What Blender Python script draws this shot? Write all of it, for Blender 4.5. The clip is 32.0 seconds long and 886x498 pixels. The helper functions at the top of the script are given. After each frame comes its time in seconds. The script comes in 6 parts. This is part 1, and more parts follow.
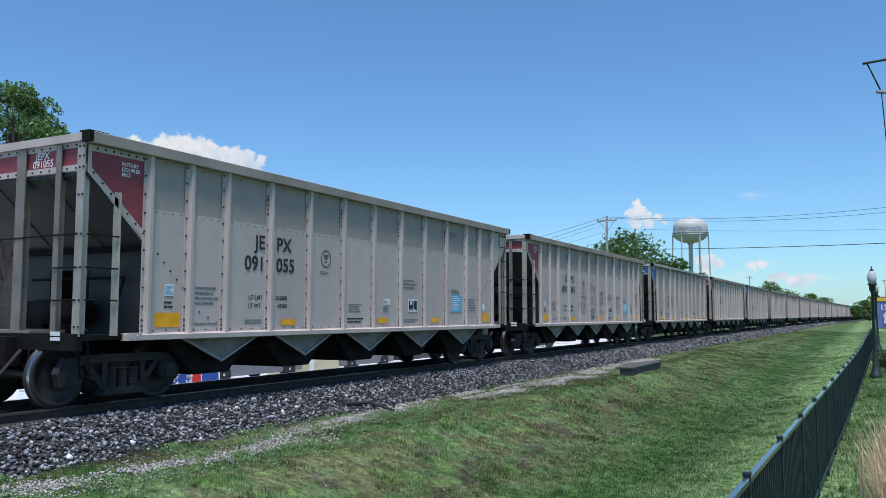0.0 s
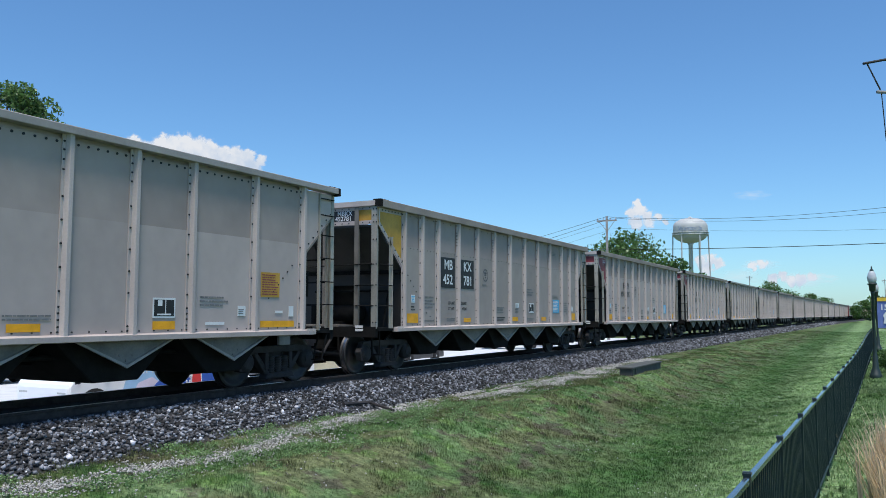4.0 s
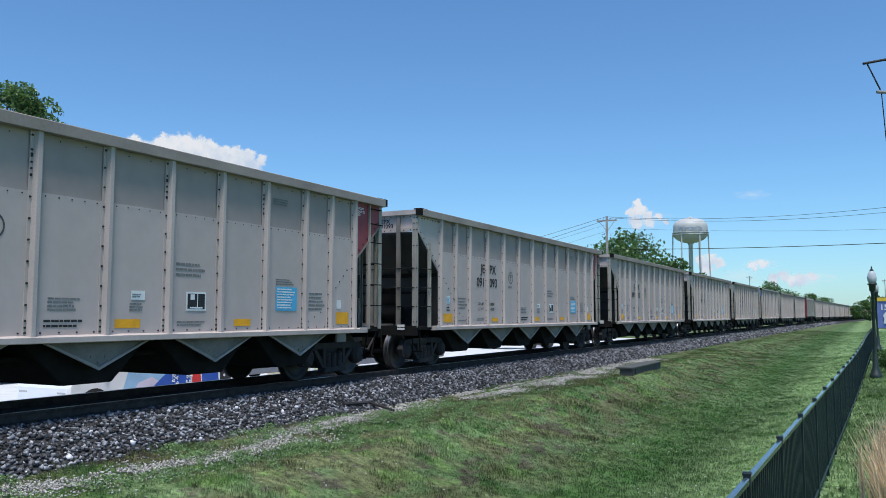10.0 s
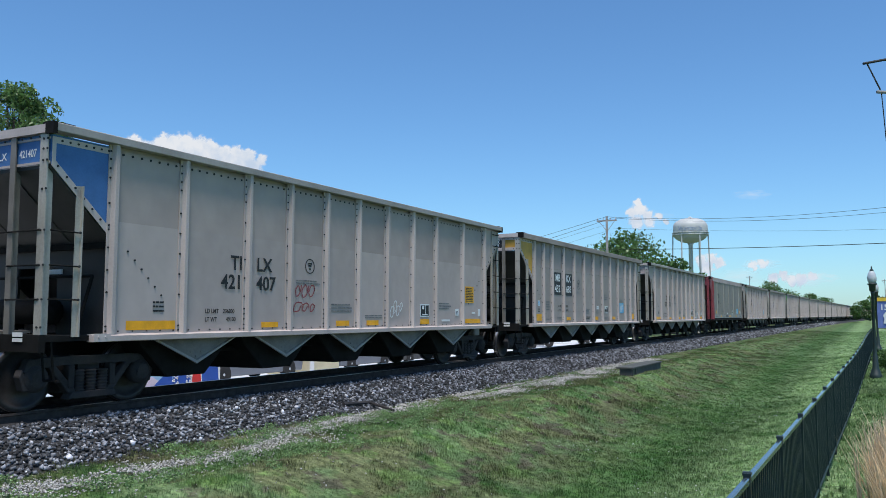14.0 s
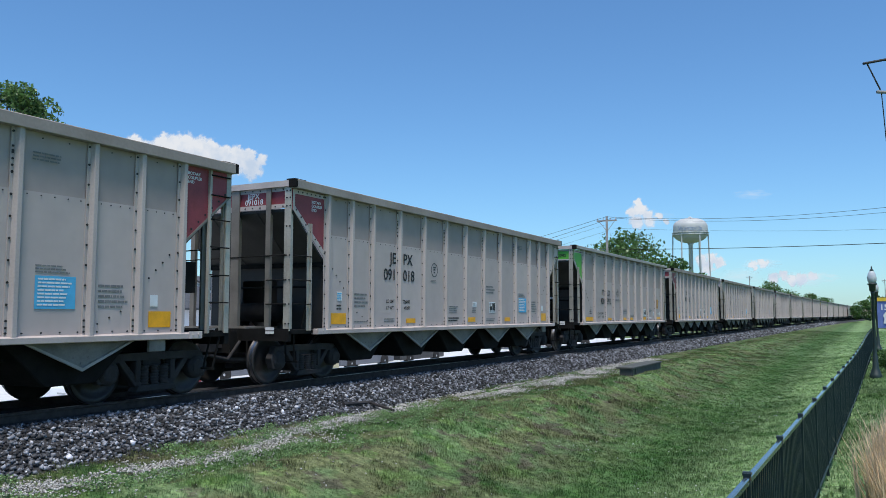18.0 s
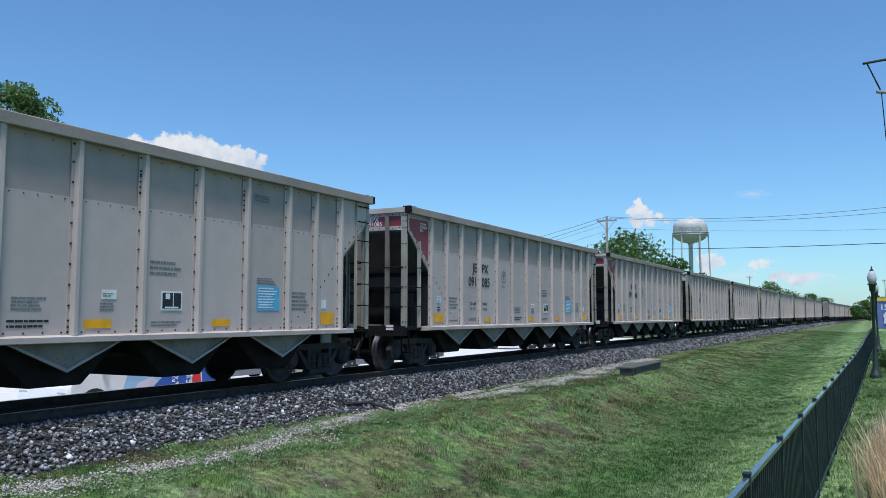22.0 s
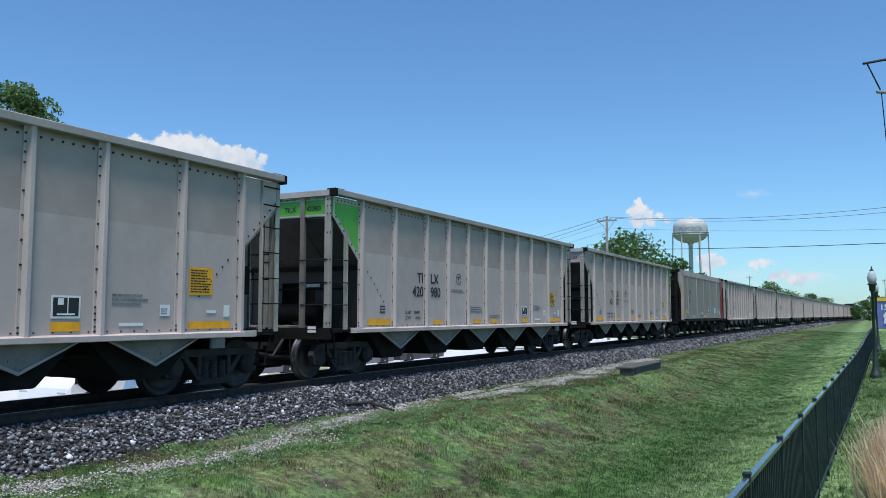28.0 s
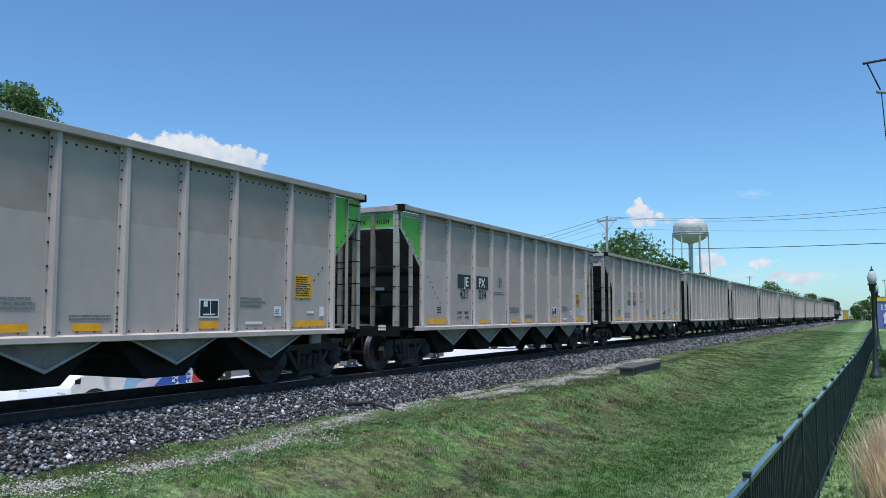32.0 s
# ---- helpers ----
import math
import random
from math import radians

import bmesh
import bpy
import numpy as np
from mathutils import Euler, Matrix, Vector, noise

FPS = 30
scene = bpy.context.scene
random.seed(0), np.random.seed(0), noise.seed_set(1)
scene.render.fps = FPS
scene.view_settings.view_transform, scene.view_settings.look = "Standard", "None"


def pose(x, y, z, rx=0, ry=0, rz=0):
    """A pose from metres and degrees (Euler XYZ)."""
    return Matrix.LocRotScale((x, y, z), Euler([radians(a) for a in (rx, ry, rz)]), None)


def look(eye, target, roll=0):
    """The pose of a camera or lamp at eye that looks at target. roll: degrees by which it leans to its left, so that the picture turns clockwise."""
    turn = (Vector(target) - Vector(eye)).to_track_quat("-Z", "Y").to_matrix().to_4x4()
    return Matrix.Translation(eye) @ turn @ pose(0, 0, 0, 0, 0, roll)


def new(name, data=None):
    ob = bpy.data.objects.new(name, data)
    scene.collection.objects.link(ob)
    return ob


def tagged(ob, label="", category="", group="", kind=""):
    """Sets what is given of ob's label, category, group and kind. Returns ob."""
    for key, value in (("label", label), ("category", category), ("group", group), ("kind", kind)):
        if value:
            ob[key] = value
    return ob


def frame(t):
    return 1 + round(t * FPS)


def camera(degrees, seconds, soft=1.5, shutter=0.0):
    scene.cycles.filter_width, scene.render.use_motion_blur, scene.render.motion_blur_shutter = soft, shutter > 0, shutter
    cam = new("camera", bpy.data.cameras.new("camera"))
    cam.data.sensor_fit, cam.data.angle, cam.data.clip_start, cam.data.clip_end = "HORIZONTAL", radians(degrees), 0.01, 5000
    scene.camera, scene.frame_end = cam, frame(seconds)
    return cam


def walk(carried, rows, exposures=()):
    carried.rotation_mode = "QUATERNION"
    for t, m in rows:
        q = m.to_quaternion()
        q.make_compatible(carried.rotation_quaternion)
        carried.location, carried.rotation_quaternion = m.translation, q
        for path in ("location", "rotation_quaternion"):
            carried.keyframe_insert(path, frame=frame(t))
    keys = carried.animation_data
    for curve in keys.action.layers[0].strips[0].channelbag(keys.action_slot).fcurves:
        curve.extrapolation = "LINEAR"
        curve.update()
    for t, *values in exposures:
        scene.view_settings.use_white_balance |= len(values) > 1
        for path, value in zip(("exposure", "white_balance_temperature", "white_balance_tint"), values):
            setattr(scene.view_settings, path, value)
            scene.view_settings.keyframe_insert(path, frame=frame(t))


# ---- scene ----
cam = camera(57.15, 32.0, 0.6)
EYE = Vector((0.0, 0.0, 1.32))
YAW, TILT = radians(27.55), radians(4.638)
AIM = EYE + Vector((-math.sin(YAW) * math.cos(TILT), math.cos(YAW) * math.cos(TILT), math.sin(TILT)))
walk(cam, [(0.0, look(EYE, AIM)), (32.0, look(EYE, AIM))])

# ---- light ----
SUN_EL, SUN_AZ = radians(71), radians(150)
world = bpy.data.worlds.new("sky")
scene.world = world
world.use_nodes = True
wn = world.node_tree.nodes
sky = wn.new("ShaderNodeTexSky")
sky.sky_type, sky.sun_disc = "NISHITA", False
sky.sun_elevation, sky.sun_rotation = SUN_EL, SUN_AZ
sky.air_density, sky.dust_density, sky.ozone_density = 1.0, 0.4, 2.0
wn["Background"].inputs["Strength"].default_value = 0.11
tint = wn.new("ShaderNodeMix")
tint.data_type, tint.blend_type = "RGBA", "MULTIPLY"
tint.inputs[0].default_value, tint.inputs[7].default_value = 1.0, (0.65, 0.972, 1.225, 1)
world.node_tree.links.new(sky.outputs[0], tint.inputs[6])
world.node_tree.links.new(tint.outputs[2], wn["Background"].inputs[0])
sun = new("sun", bpy.data.lights.new("sun", "SUN"))
sun.data.energy, sun.data.angle, sun.data.color = 3.5, radians(16), (1.0, 0.955, 0.9)
sun.matrix_world = look((0, 0, 30), (-10 * math.sin(SUN_AZ), -10 * math.cos(SUN_AZ), 30 - 10 * math.tan(SUN_EL)))
scene.view_settings.exposure = 0.22

# ---- materials ----


def mat(name, base, rough=0.7, metal=0.0, var=0.25, scale=3.0, bump=0.15, fine=40.0, rnd=0.0, second=None, island=False, streak=None, spec=0.5, power=0):
    """A surface with stains at one scale and grain at another; rnd varies it from piece to piece."""
    m = bpy.data.materials.new(name)
    m.use_nodes = True
    nt = m.node_tree
    n, link = nt.nodes, nt.links.new
    p = n["Principled BSDF"]
    p.inputs["Roughness"].default_value, p.inputs["Metallic"].default_value = rough, metal
    p.inputs["Specular IOR Level"].default_value = spec
    tc = n.new("ShaderNodeTexCoord")
    mp = n.new("ShaderNodeMapping")
    link(tc.outputs["Object"], mp.inputs["Vector"])
    if streak:
        mp.inputs["Scale"].default_value = streak
    big, small = n.new("ShaderNodeTexNoise"), n.new("ShaderNodeTexNoise")
    big.inputs["Scale"].default_value, small.inputs["Scale"].default_value = scale, fine
    big.inputs["Detail"].default_value = 5
    link(mp.outputs[0], big.inputs["Vector"])
    link(tc.outputs["Object"], small.inputs["Vector"])
    add = n.new("ShaderNodeMath")
    add.operation = "MULTIPLY_ADD"
    link(small.outputs[0], add.inputs[0])
    add.inputs[1].default_value = 0.35
    link(big.outputs[0], add.inputs[2])
    ramp = n.new("ShaderNodeMapRange")
    ramp.inputs[1].default_value, ramp.inputs[2].default_value = 0.35, 1.0
    link(add.outputs[0], ramp.inputs[0])
    mix = n.new("ShaderNodeMix")
    mix.data_type = "RGBA"
    dark = second or [c * (1 - var) for c in base]
    light = base if second else [min(1, c * (1 + var)) for c in base]
    mix.inputs[6].default_value, mix.inputs[7].default_value = (*dark, 1), (*light, 1)
    link(ramp.outputs[0], mix.inputs[0])
    out = mix.outputs[2]
    if rnd:
        if island:
            src = n.new("ShaderNodeNewGeometry").outputs["Random Per Island"]
        else:
            src = n.new("ShaderNodeObjectInfo").outputs["Random"]
        mr = n.new("ShaderNodeMapRange")
        mr.inputs[3].default_value, mr.inputs[4].default_value = 1 - rnd, 1 + rnd
        if power:
            pw = n.new("ShaderNodeMath")
            pw.operation = "POWER"
            link(src, pw.inputs[0])
            pw.inputs[1].default_value = power
            src = pw.outputs[0]
            mr.inputs[3].default_value, mr.inputs[4].default_value = 0.18, 4.6
        link(src, mr.inputs[0])
        hsv = n.new("ShaderNodeHueSaturation")
        link(mr.outputs[0], hsv.inputs["Value"])
        link(out, hsv.inputs["Color"])
        out = hsv.outputs[0]
    link(out, p.inputs["Base Color"])
    if bump:
        b = n.new("ShaderNodeBump")
        b.inputs["Strength"].default_value, b.inputs["Distance"].default_value = bump, 0.02
        link(add.outputs[0], b.inputs["Height"])
        link(b.outputs[0], p.inputs["Normal"])
    return m


ALU = mat("weathered_aluminium", (0.512, 0.43, 0.398), 0.75, 0.0, 0.2, 0.6, 0.03, 3, 0.07, streak=(1, 1.2, 0.3), spec=0.03)
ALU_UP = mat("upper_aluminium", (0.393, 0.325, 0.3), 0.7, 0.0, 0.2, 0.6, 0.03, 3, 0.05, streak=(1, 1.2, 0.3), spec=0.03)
ALU_B = mat("brushed_aluminium", (0.484, 0.405, 0.37), 0.7, 0.0, 0.2, 0.6, 0.03, 3, 0.1, streak=(1, 1.1, 0.5), spec=0.03)
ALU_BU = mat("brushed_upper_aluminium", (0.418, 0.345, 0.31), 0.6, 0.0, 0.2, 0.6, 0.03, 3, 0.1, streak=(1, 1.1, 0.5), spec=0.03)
ALU_M = mat("grimy_aluminium", (0.385, 0.335, 0.303), 0.75, 0.0, 0.2, 0.6, 0.03, 3, 0.08, streak=(1, 1.2, 0.4), spec=0.03)
RIB = mat("rib_aluminium", (0.482, 0.415, 0.386), 0.7, 0.0, 0.2, 2.0, 0.05, 30, 0.08, streak=(1, 1, 0.3), spec=0.03)
CHORD = mat("chord_aluminium", (0.31, 0.272, 0.245), 0.75, 0.0, 0.25, 1.0, 0.05, 20, spec=0.03)
CHORD_B = mat("pale_chord_aluminium", (0.34, 0.31, 0.285), 0.6, 0.1, 0.25, 1.0, 0.05, 20)
BLACK = mat("black_underframe_steel", (0.012, 0.0115, 0.011), 0.9, 0.0, 0.5, 4, 0.2, spec=0.15)
RUSTY = mat("dusty_truck_steel", (0.03, 0.027, 0.028), 0.85, 0.0, 0.5, 5, 0.2)
WHEEL = mat("worn_wheel_steel", (0.04, 0.035, 0.034), 0.5, 0.3, 0.4, 5, 0.1)
TREAD = mat("polished_tread_steel", (0.45, 0.45, 0.46), 0.3, 1.0, 0.2, 5, 0.02)
RAILTOP = mat("polished_rail_steel", (0.55, 0.55, 0.56), 0.28, 1.0, 0.15, 6, 0.02)
RAIL = mat("rusty_rail_steel", (0.075, 0.06, 0.052), 0.9, 0.0, 0.4, 8, 0.2, spec=0.1)
TIE = mat("creosoted_timber", (0.06, 0.05, 0.042), 0.9, 0.0, 0.5, 6, 0.4, 60, 0.2)
RED = mat("faded_red_paint", (0.26, 0.045, 0.055), 0.6, 0, 0.3, 3, 0.05)
BLUE = mat("faded_blue_paint", (0.05, 0.15, 0.36), 0.6, 0, 0.25, 3, 0.05)
GREEN = mat("bright_green_paint", (0.10, 0.42, 0.05), 0.55, 0, 0.2, 3, 0.05)
YELLOW = mat("yellow_reflective_paint", (0.86, 0.385, 0.006), 0.5, 0, 0.2, 6, 0.03)
YPANEL = mat("faded_yellow_paint", (0.56, 0.31, 0.045), 0.6, 0, 0.3, 3, 0.05)
CYAN = mat("blue_stencil_panel", (0.08, 0.42, 0.68), 0.6, 0, 0.15, 6, 0.03)
WHITE = mat("white_paint", (0.75, 0.75, 0.74), 0.55, 0, 0.1, 6, 0.03)
INK = mat("black_stencil_paint", (0.015, 0.015, 0.016), 0.6, 0, 0.3, 6, 0.03)
STAMP = mat("faded_stamp_paint", (0.07, 0.07, 0.072), 0.7, 0, 0.4, 9, 0.03)
FAINT = mat("worn_stencil_paint", (0.19, 0.185, 0.18), 0.7, 0, 0.4, 9, 0.03)
STONE = mat("ballast_stone", (0.079, 0.082, 0.091), 0.85, 0, 0.4, 12, 0.4, 60, 1.0, island=True, power=2.8)
FENCE = mat("dark_green_powder_coat", (0.006, 0.017, 0.021), 0.4, 0, 0.2, 6, 0.03)
POSTM = mat("dark_green_lamp_paint", (0.015, 0.03, 0.028), 0.5, 0, 0.2, 6, 0.03)
CONC = mat("pale_concrete", (0.62, 0.62, 0.61), 0.85, 0, 0.15, 1.5, 0.1)
TANKW = mat("cream_tank_paint", (0.52, 0.52, 0.5), 0.5, 0, 0.08, 0.2, 0.03, 3)
WOOD = mat("grey_pole_timber", (0.3, 0.28, 0.26), 0.85, 0, 0.3, 4, 0.3)
WIRE = mat("black_cable", (0.02, 0.02, 0.02), 0.7, 0, 0.2, 4, 0)
BARK = mat("tree_bark", (0.09, 0.07, 0.055), 0.9, 0, 0.4, 6, 0.5)
LEAF = mat("tree_leaf", (0.1, 0.185, 0.052), 0.4, 0, 0.3, 1.0, 0.0, 20, 0.5, island=True)
_n = LEAF.node_tree
_t, _m = _n.nodes.new("ShaderNodeBsdfTranslucent"), _n.nodes.new("ShaderNodeMixShader")
_m.inputs[0].default_value = 0.35
_n.links.new(_n.nodes["Principled BSDF"].inputs["Base Color"].links[0].from_socket, _t.inputs[0])
_n.links.new(_n.nodes["Principled BSDF"].outputs[0], _m.inputs[1])
_n.links.new(_t.outputs[0], _m.inputs[2])
_n.links.new(_m.outputs[0], _n.nodes["Material Output"].inputs[0])

# ---- small builders ----


def box(bm, x0, x1, y0, y1, z0, z1):
    v = [bm.verts.new((x, y, z)) for x in (x0, x1) for y in (y0, y1) for z in (z0, z1)]
    for f in ((0, 1, 3, 2), (4, 6, 7, 5), (0, 4, 5, 1), (2, 3, 7, 6), (0, 2, 6, 4), (1, 5, 7, 3)):
        bm.faces.new([v[i] for i in f])
    return v


def prism(bm, pts, axis, a, b):
    """Extrudes a closed outline of (p, q) pairs along an axis from a to b."""
    def at(p, q, c):
        return {"x": (c, p, q), "y": (p, c, q), "z": (p, q, c)}[axis]
    r0 = [bm.verts.new(at(p, q, a)) for p, q in pts]
    r1 = [bm.verts.new(at(p, q, b)) for p, q in pts]
    bm.faces.new(r0[::-1])
    bm.faces.new(r1)
    for i in range(len(pts)):
        j = (i + 1) % len(pts)
        bm.faces.new((r0[i], r0[j], r1[j], r1[i]))


def tube(bm, a, b, r0, r1=None, n=8):
    a, b = Vector(a), Vector(b)
    r1 = r0 if r1 is None else r1
    q = (b - a).to_track_quat("Z", "Y")
    ring = []
    for c, r in ((a, r0), (b, r1)):
        ring.append([bm.verts.new(c + q @ Vector((r * math.cos(i * math.tau / n), r * math.sin(i * math.tau / n), 0))) for i in range(n)])
    for i in range(n):
        j = (i + 1) % n
        bm.faces.new((ring[0][i], ring[0][j], ring[1][j], ring[1][i]))
    bm.faces.new(ring[0][::-1])
    bm.faces.new(ring[1])


def lathe(bm, prof, n=24, axis="z", at=(0, 0, 0), smooth=True, caps=True):
    """Turns an outline of (radius, height) about an axis."""
    at = Vector(at)
    rows = []
    for r, h in prof:
        ring = []
        for i in range(n):
            c, s = r * math.cos(i * math.tau / n), r * math.sin(i * math.tau / n)
            ring.append(bm.verts.new(at + Vector((c, s, h) if axis == "z" else (h, c, s))))
        rows.append(ring)
    for a, b in zip(rows, rows[1:]):
        for i in range(n):
            j = (i + 1) % n
            f = bm.faces.new((a[i], a[j], b[j], b[i]))
            f.smooth = smooth
    if caps:
        bm.faces.new(rows[0][::-1])
        bm.faces.new(rows[-1])


def mesh_of(name, bm, material, bevel=0.0):
    if bevel:
        bmesh.ops.bevel(bm, geom=bm.edges[:], offset=bevel, segments=1, affect="EDGES", clamp_overlap=True)
    bmesh.ops.recalc_face_normals(bm, faces=bm.faces[:])
    me = bpy.data.meshes.new(name)
    bm.to_mesh(me)
    bm.free()
    me.materials.append(material)
    return me


def part(name, bm, material, parent, label="", bevel=0.0, m=None):
    ob = new(name, bm if isinstance(bm, bpy.types.Mesh) else mesh_of(name, bm, material, bevel))
    ob.parent = parent
    if m is not None:
        ob.matrix_basis = m
    if label:
        ob["label"] = label
    return ob


def thing(name, bm, material, label, category, group="", kind="", bevel=0.0, m=None):
    ob = new(name, mesh_of(name, bm, material, bevel) if bm is not None else None)
    if m is not None:
        ob.matrix_basis = m
    return tagged(ob, label, category, group, kind)


BM = bmesh.new

# ---- the line of the track: x, y, heading (radians, clockwise) at arc length s ----
XC, RAD, BEND_END = -11.09, 6336.0, 620.0


def line_at(s):
    th = min(s, BEND_END) / RAD
    x, y = XC + RAD * (1 - math.cos(th)), RAD * math.sin(th)
    if s > BEND_END:
        x, y = x + (s - BEND_END) * math.sin(th), y + (s - BEND_END) * math.cos(th)
    return x, y, th


def side_at(y):
    """How far the track has swung to the side at a given y."""
    return min(y, 620.0) ** 2 / (2 * RAD) + max(0.0, y - 620) * 0.098


# ---- ground ----
PROFILE = [(-2500, -1.3), (-60, -1.34), (-30, -1.33), (-14.1, -1.31), (-12.8, -0.27), (-12.3, -0.19), (-9.78, -0.2), (-9.6, -0.24), (-8.84, -0.55), (-7.9, -0.6), (-6.7, -0.6), (-6.2, -0.74),
           (-5.7, -0.93), (-4.75, -1.15), (-3.85, -1.28), (-2.9, -1.31), (-2.0, -1.2), (-1.3, -1.06), (-0.85, -0.965), (0.5, -0.9), (2.0, -0.7), (4.0, -0.58), (12.0, -0.48), (60, -0.48), (2500, -1.0)]



def ground_z(x, y):
    x0 = x - side_at(y)
    z = float(np.interp(x0, [p[0] for p in PROFILE], [p[1] for p in PROFILE]))
    if x0 > -8.5:
        lift = min(max((y - 22) / 40, 0), 1)
        z += (-0.55 - z) * 0.75 * lift * min(1, max(0, (x0 + 8.5) / 3))
        if y < 90 and x0 < 12:
            z += 0.05 * noise.noise((x * 0.55, y * 0.35, 0)) + 0.025 * noise.noise((x * 2.1, y * 1.7, 5))
            z += 0.13 * math.exp(-((x0 + 6.2) / 0.45) ** 2 - ((y - 27.2) / 2.6) ** 2)
            if -8.2 < x0 < -3.8:
                z += 0.07 * max(0.0, noise.noise((x * 1.7, y * 0.9, 31))) * min(1.0, (x0 + 8.2) / 0.6, (-3.8 - x0) / 0.8)
    return z


def lawn_material(name, blade):
    """Mown grass: lush, pale, straw and bare patches at several sizes; the same pattern for soil and blades."""
    m = bpy.data.materials.new(name)
    m.use_nodes = True
    n, link = m.node_tree.nodes, m.node_tree.links.new
    p = n["Principled BSDF"]
    p.inputs["Roughness"].default_value = 0.9
    p.inputs["Specular IOR Level"].default_value = 0.15
    tc = n.new("ShaderNodeTexCoord")
    sep = n.new("ShaderNodeSeparateXYZ")
    link(tc.outputs["Object"], sep.inputs[0])
    def noise_at(scale, detail, size=(1, 1, 1), shift=0.0):
        mp = n.new("ShaderNodeMapping")
        mp.inputs["Scale"].default_value, mp.inputs["Location"].default_value = size, (shift, shift * 0.6, 0)
        link(tc.outputs["Object"], mp.inputs[0])
        t = n.new("ShaderNodeTexNoise")
        t.inputs["Scale"].default_value, t.inputs["Detail"].default_value = scale, detail
        link(mp.outputs[0], t.inputs["Vector"])
        return t.outputs[0]
    def step(v, a, b, lo=0.0, hi=1.0):
        r = n.new("ShaderNodeMapRange")
        for i, x in ((1, a), (2, b), (3, lo), (4, hi)):
            r.inputs[i].default_value = x
        link(v, r.inputs[0])
        return r.outputs[0]
    def times(a, b):
        x = n.new("ShaderNodeMath")
        x.operation = "MULTIPLY"
        for i, v in enumerate((a, b)):
            if isinstance(v, float):
                x.inputs[i].default_value = v
            else:
                link(v, x.inputs[i])
        return x.outputs[0]
    def blend(f, a, b):
        x = n.new("ShaderNodeMix")
        x.data_type = "RGBA"
        for i, c in ((6, a), (7, b)):
            if isinstance(c, tuple):
                x.inputs[i].default_value = (*c, 1)
            else:
                link(c, x.inputs[i])
        link(f, x.inputs[0])
        return x.outputs[2]
    def worth(colour, f):
        h = n.new("ShaderNodeHueSaturation")
        link(colour, h.inputs["Color"])
        link(f, h.inputs["Value"])
        return h.outputs[0]
    k = 1.0 if blade else 0.72
    def hue(r, g, b):
        return (r * k, g * k, b * k)
    x = sep.outputs[0]
    green = blend(step(noise_at(0.7, 5), 0.36, 0.64), hue(0.09, 0.165, 0.058), hue(0.14, 0.225, 0.088))
    # pale mown swathes, their sunlit look worked into the colour
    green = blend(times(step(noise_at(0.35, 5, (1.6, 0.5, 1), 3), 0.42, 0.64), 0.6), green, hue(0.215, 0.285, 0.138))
    # towards the fence the colour is brightened further, as lawn in sun
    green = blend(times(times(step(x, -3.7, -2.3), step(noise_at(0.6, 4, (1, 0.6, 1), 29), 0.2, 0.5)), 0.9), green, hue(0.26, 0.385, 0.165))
    # lush tufts, and a darker green along the ditch bottom
    green = blend(times(step(noise_at(1.5, 4, (1, 0.8, 1), 7), 0.54, 0.62), 0.75), green, hue(0.055, 0.14, 0.032))
    green = blend(times(times(step(x, -4.9, -3.9), step(x, -2.2, -3.3)), 0.6), green, hue(0.06, 0.135, 0.036))
    # the bank beside the ballast: straw, pale tufts, bare brown soil
    bank = step(x, -3.6, -5.3)
    straw = times(times(step(noise_at(1.0, 6, (1.3, 0.9, 1), 11), 0.46, 0.55), bank), 0.9)
    out = blend(straw, green, hue(0.165, 0.18, 0.085))
    tuft = times(times(step(noise_at(1.7, 4, (1, 0.9, 1), 17), 0.56, 0.62), bank), 0.8)
    out = blend(tuft, out, hue(0.17, 0.27, 0.085))
    soil = times(times(step(noise_at(1.7, 6, (1.2, 0.9, 1), 23), 0.58, 0.625), step(x, -4.2, -5.0)), 0.75)
    out = blend(soil, out, hue(0.12, 0.1, 0.075))
    # clump by clump, blade by blade
    out = worth(out, step(noise_at(4.5, 5), 0.3, 0.7, 0.58, 1.36))
    out = worth(out, step(noise_at(14, 4), 0.3, 0.7, 0.55, 1.4))
    # mower tracks along the ditch
    wave = n.new("ShaderNodeTexWave")
    wave.inputs["Scale"].default_value, wave.inputs["Distortion"].default_value, wave.inputs["Detail"].default_value = 0.12, 2.2, 2
    link(tc.outputs["Object"], wave.inputs["Vector"])
    out = worth(out, step(wave.outputs[1], 0.0, 1.0, 0.86, 1.18))
    link(out, p.inputs["Base Color"])
    if blade:
        tl, mx = n.new("ShaderNodeBsdfTranslucent"), n.new("ShaderNodeMixShader")
        mx.inputs[0].default_value = 0.5
        link(out, tl.inputs[0])
        link(p.outputs[0], mx.inputs[1])
        link(tl.outputs[0], mx.inputs[2])
        link(mx.outputs[0], n["Material Output"].inputs[0])
        return m
    b = n.new("ShaderNodeBump")
    b.inputs["Strength"].default_value, b.inputs["Distance"].default_value = 0.6, 0.04
    link(noise_at(30, 4), b.inputs["Height"])
    link(b.outputs[0], p.inputs["Normal"])
    return m


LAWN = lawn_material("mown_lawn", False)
BLADE = lawn_material("grass_blade", True)


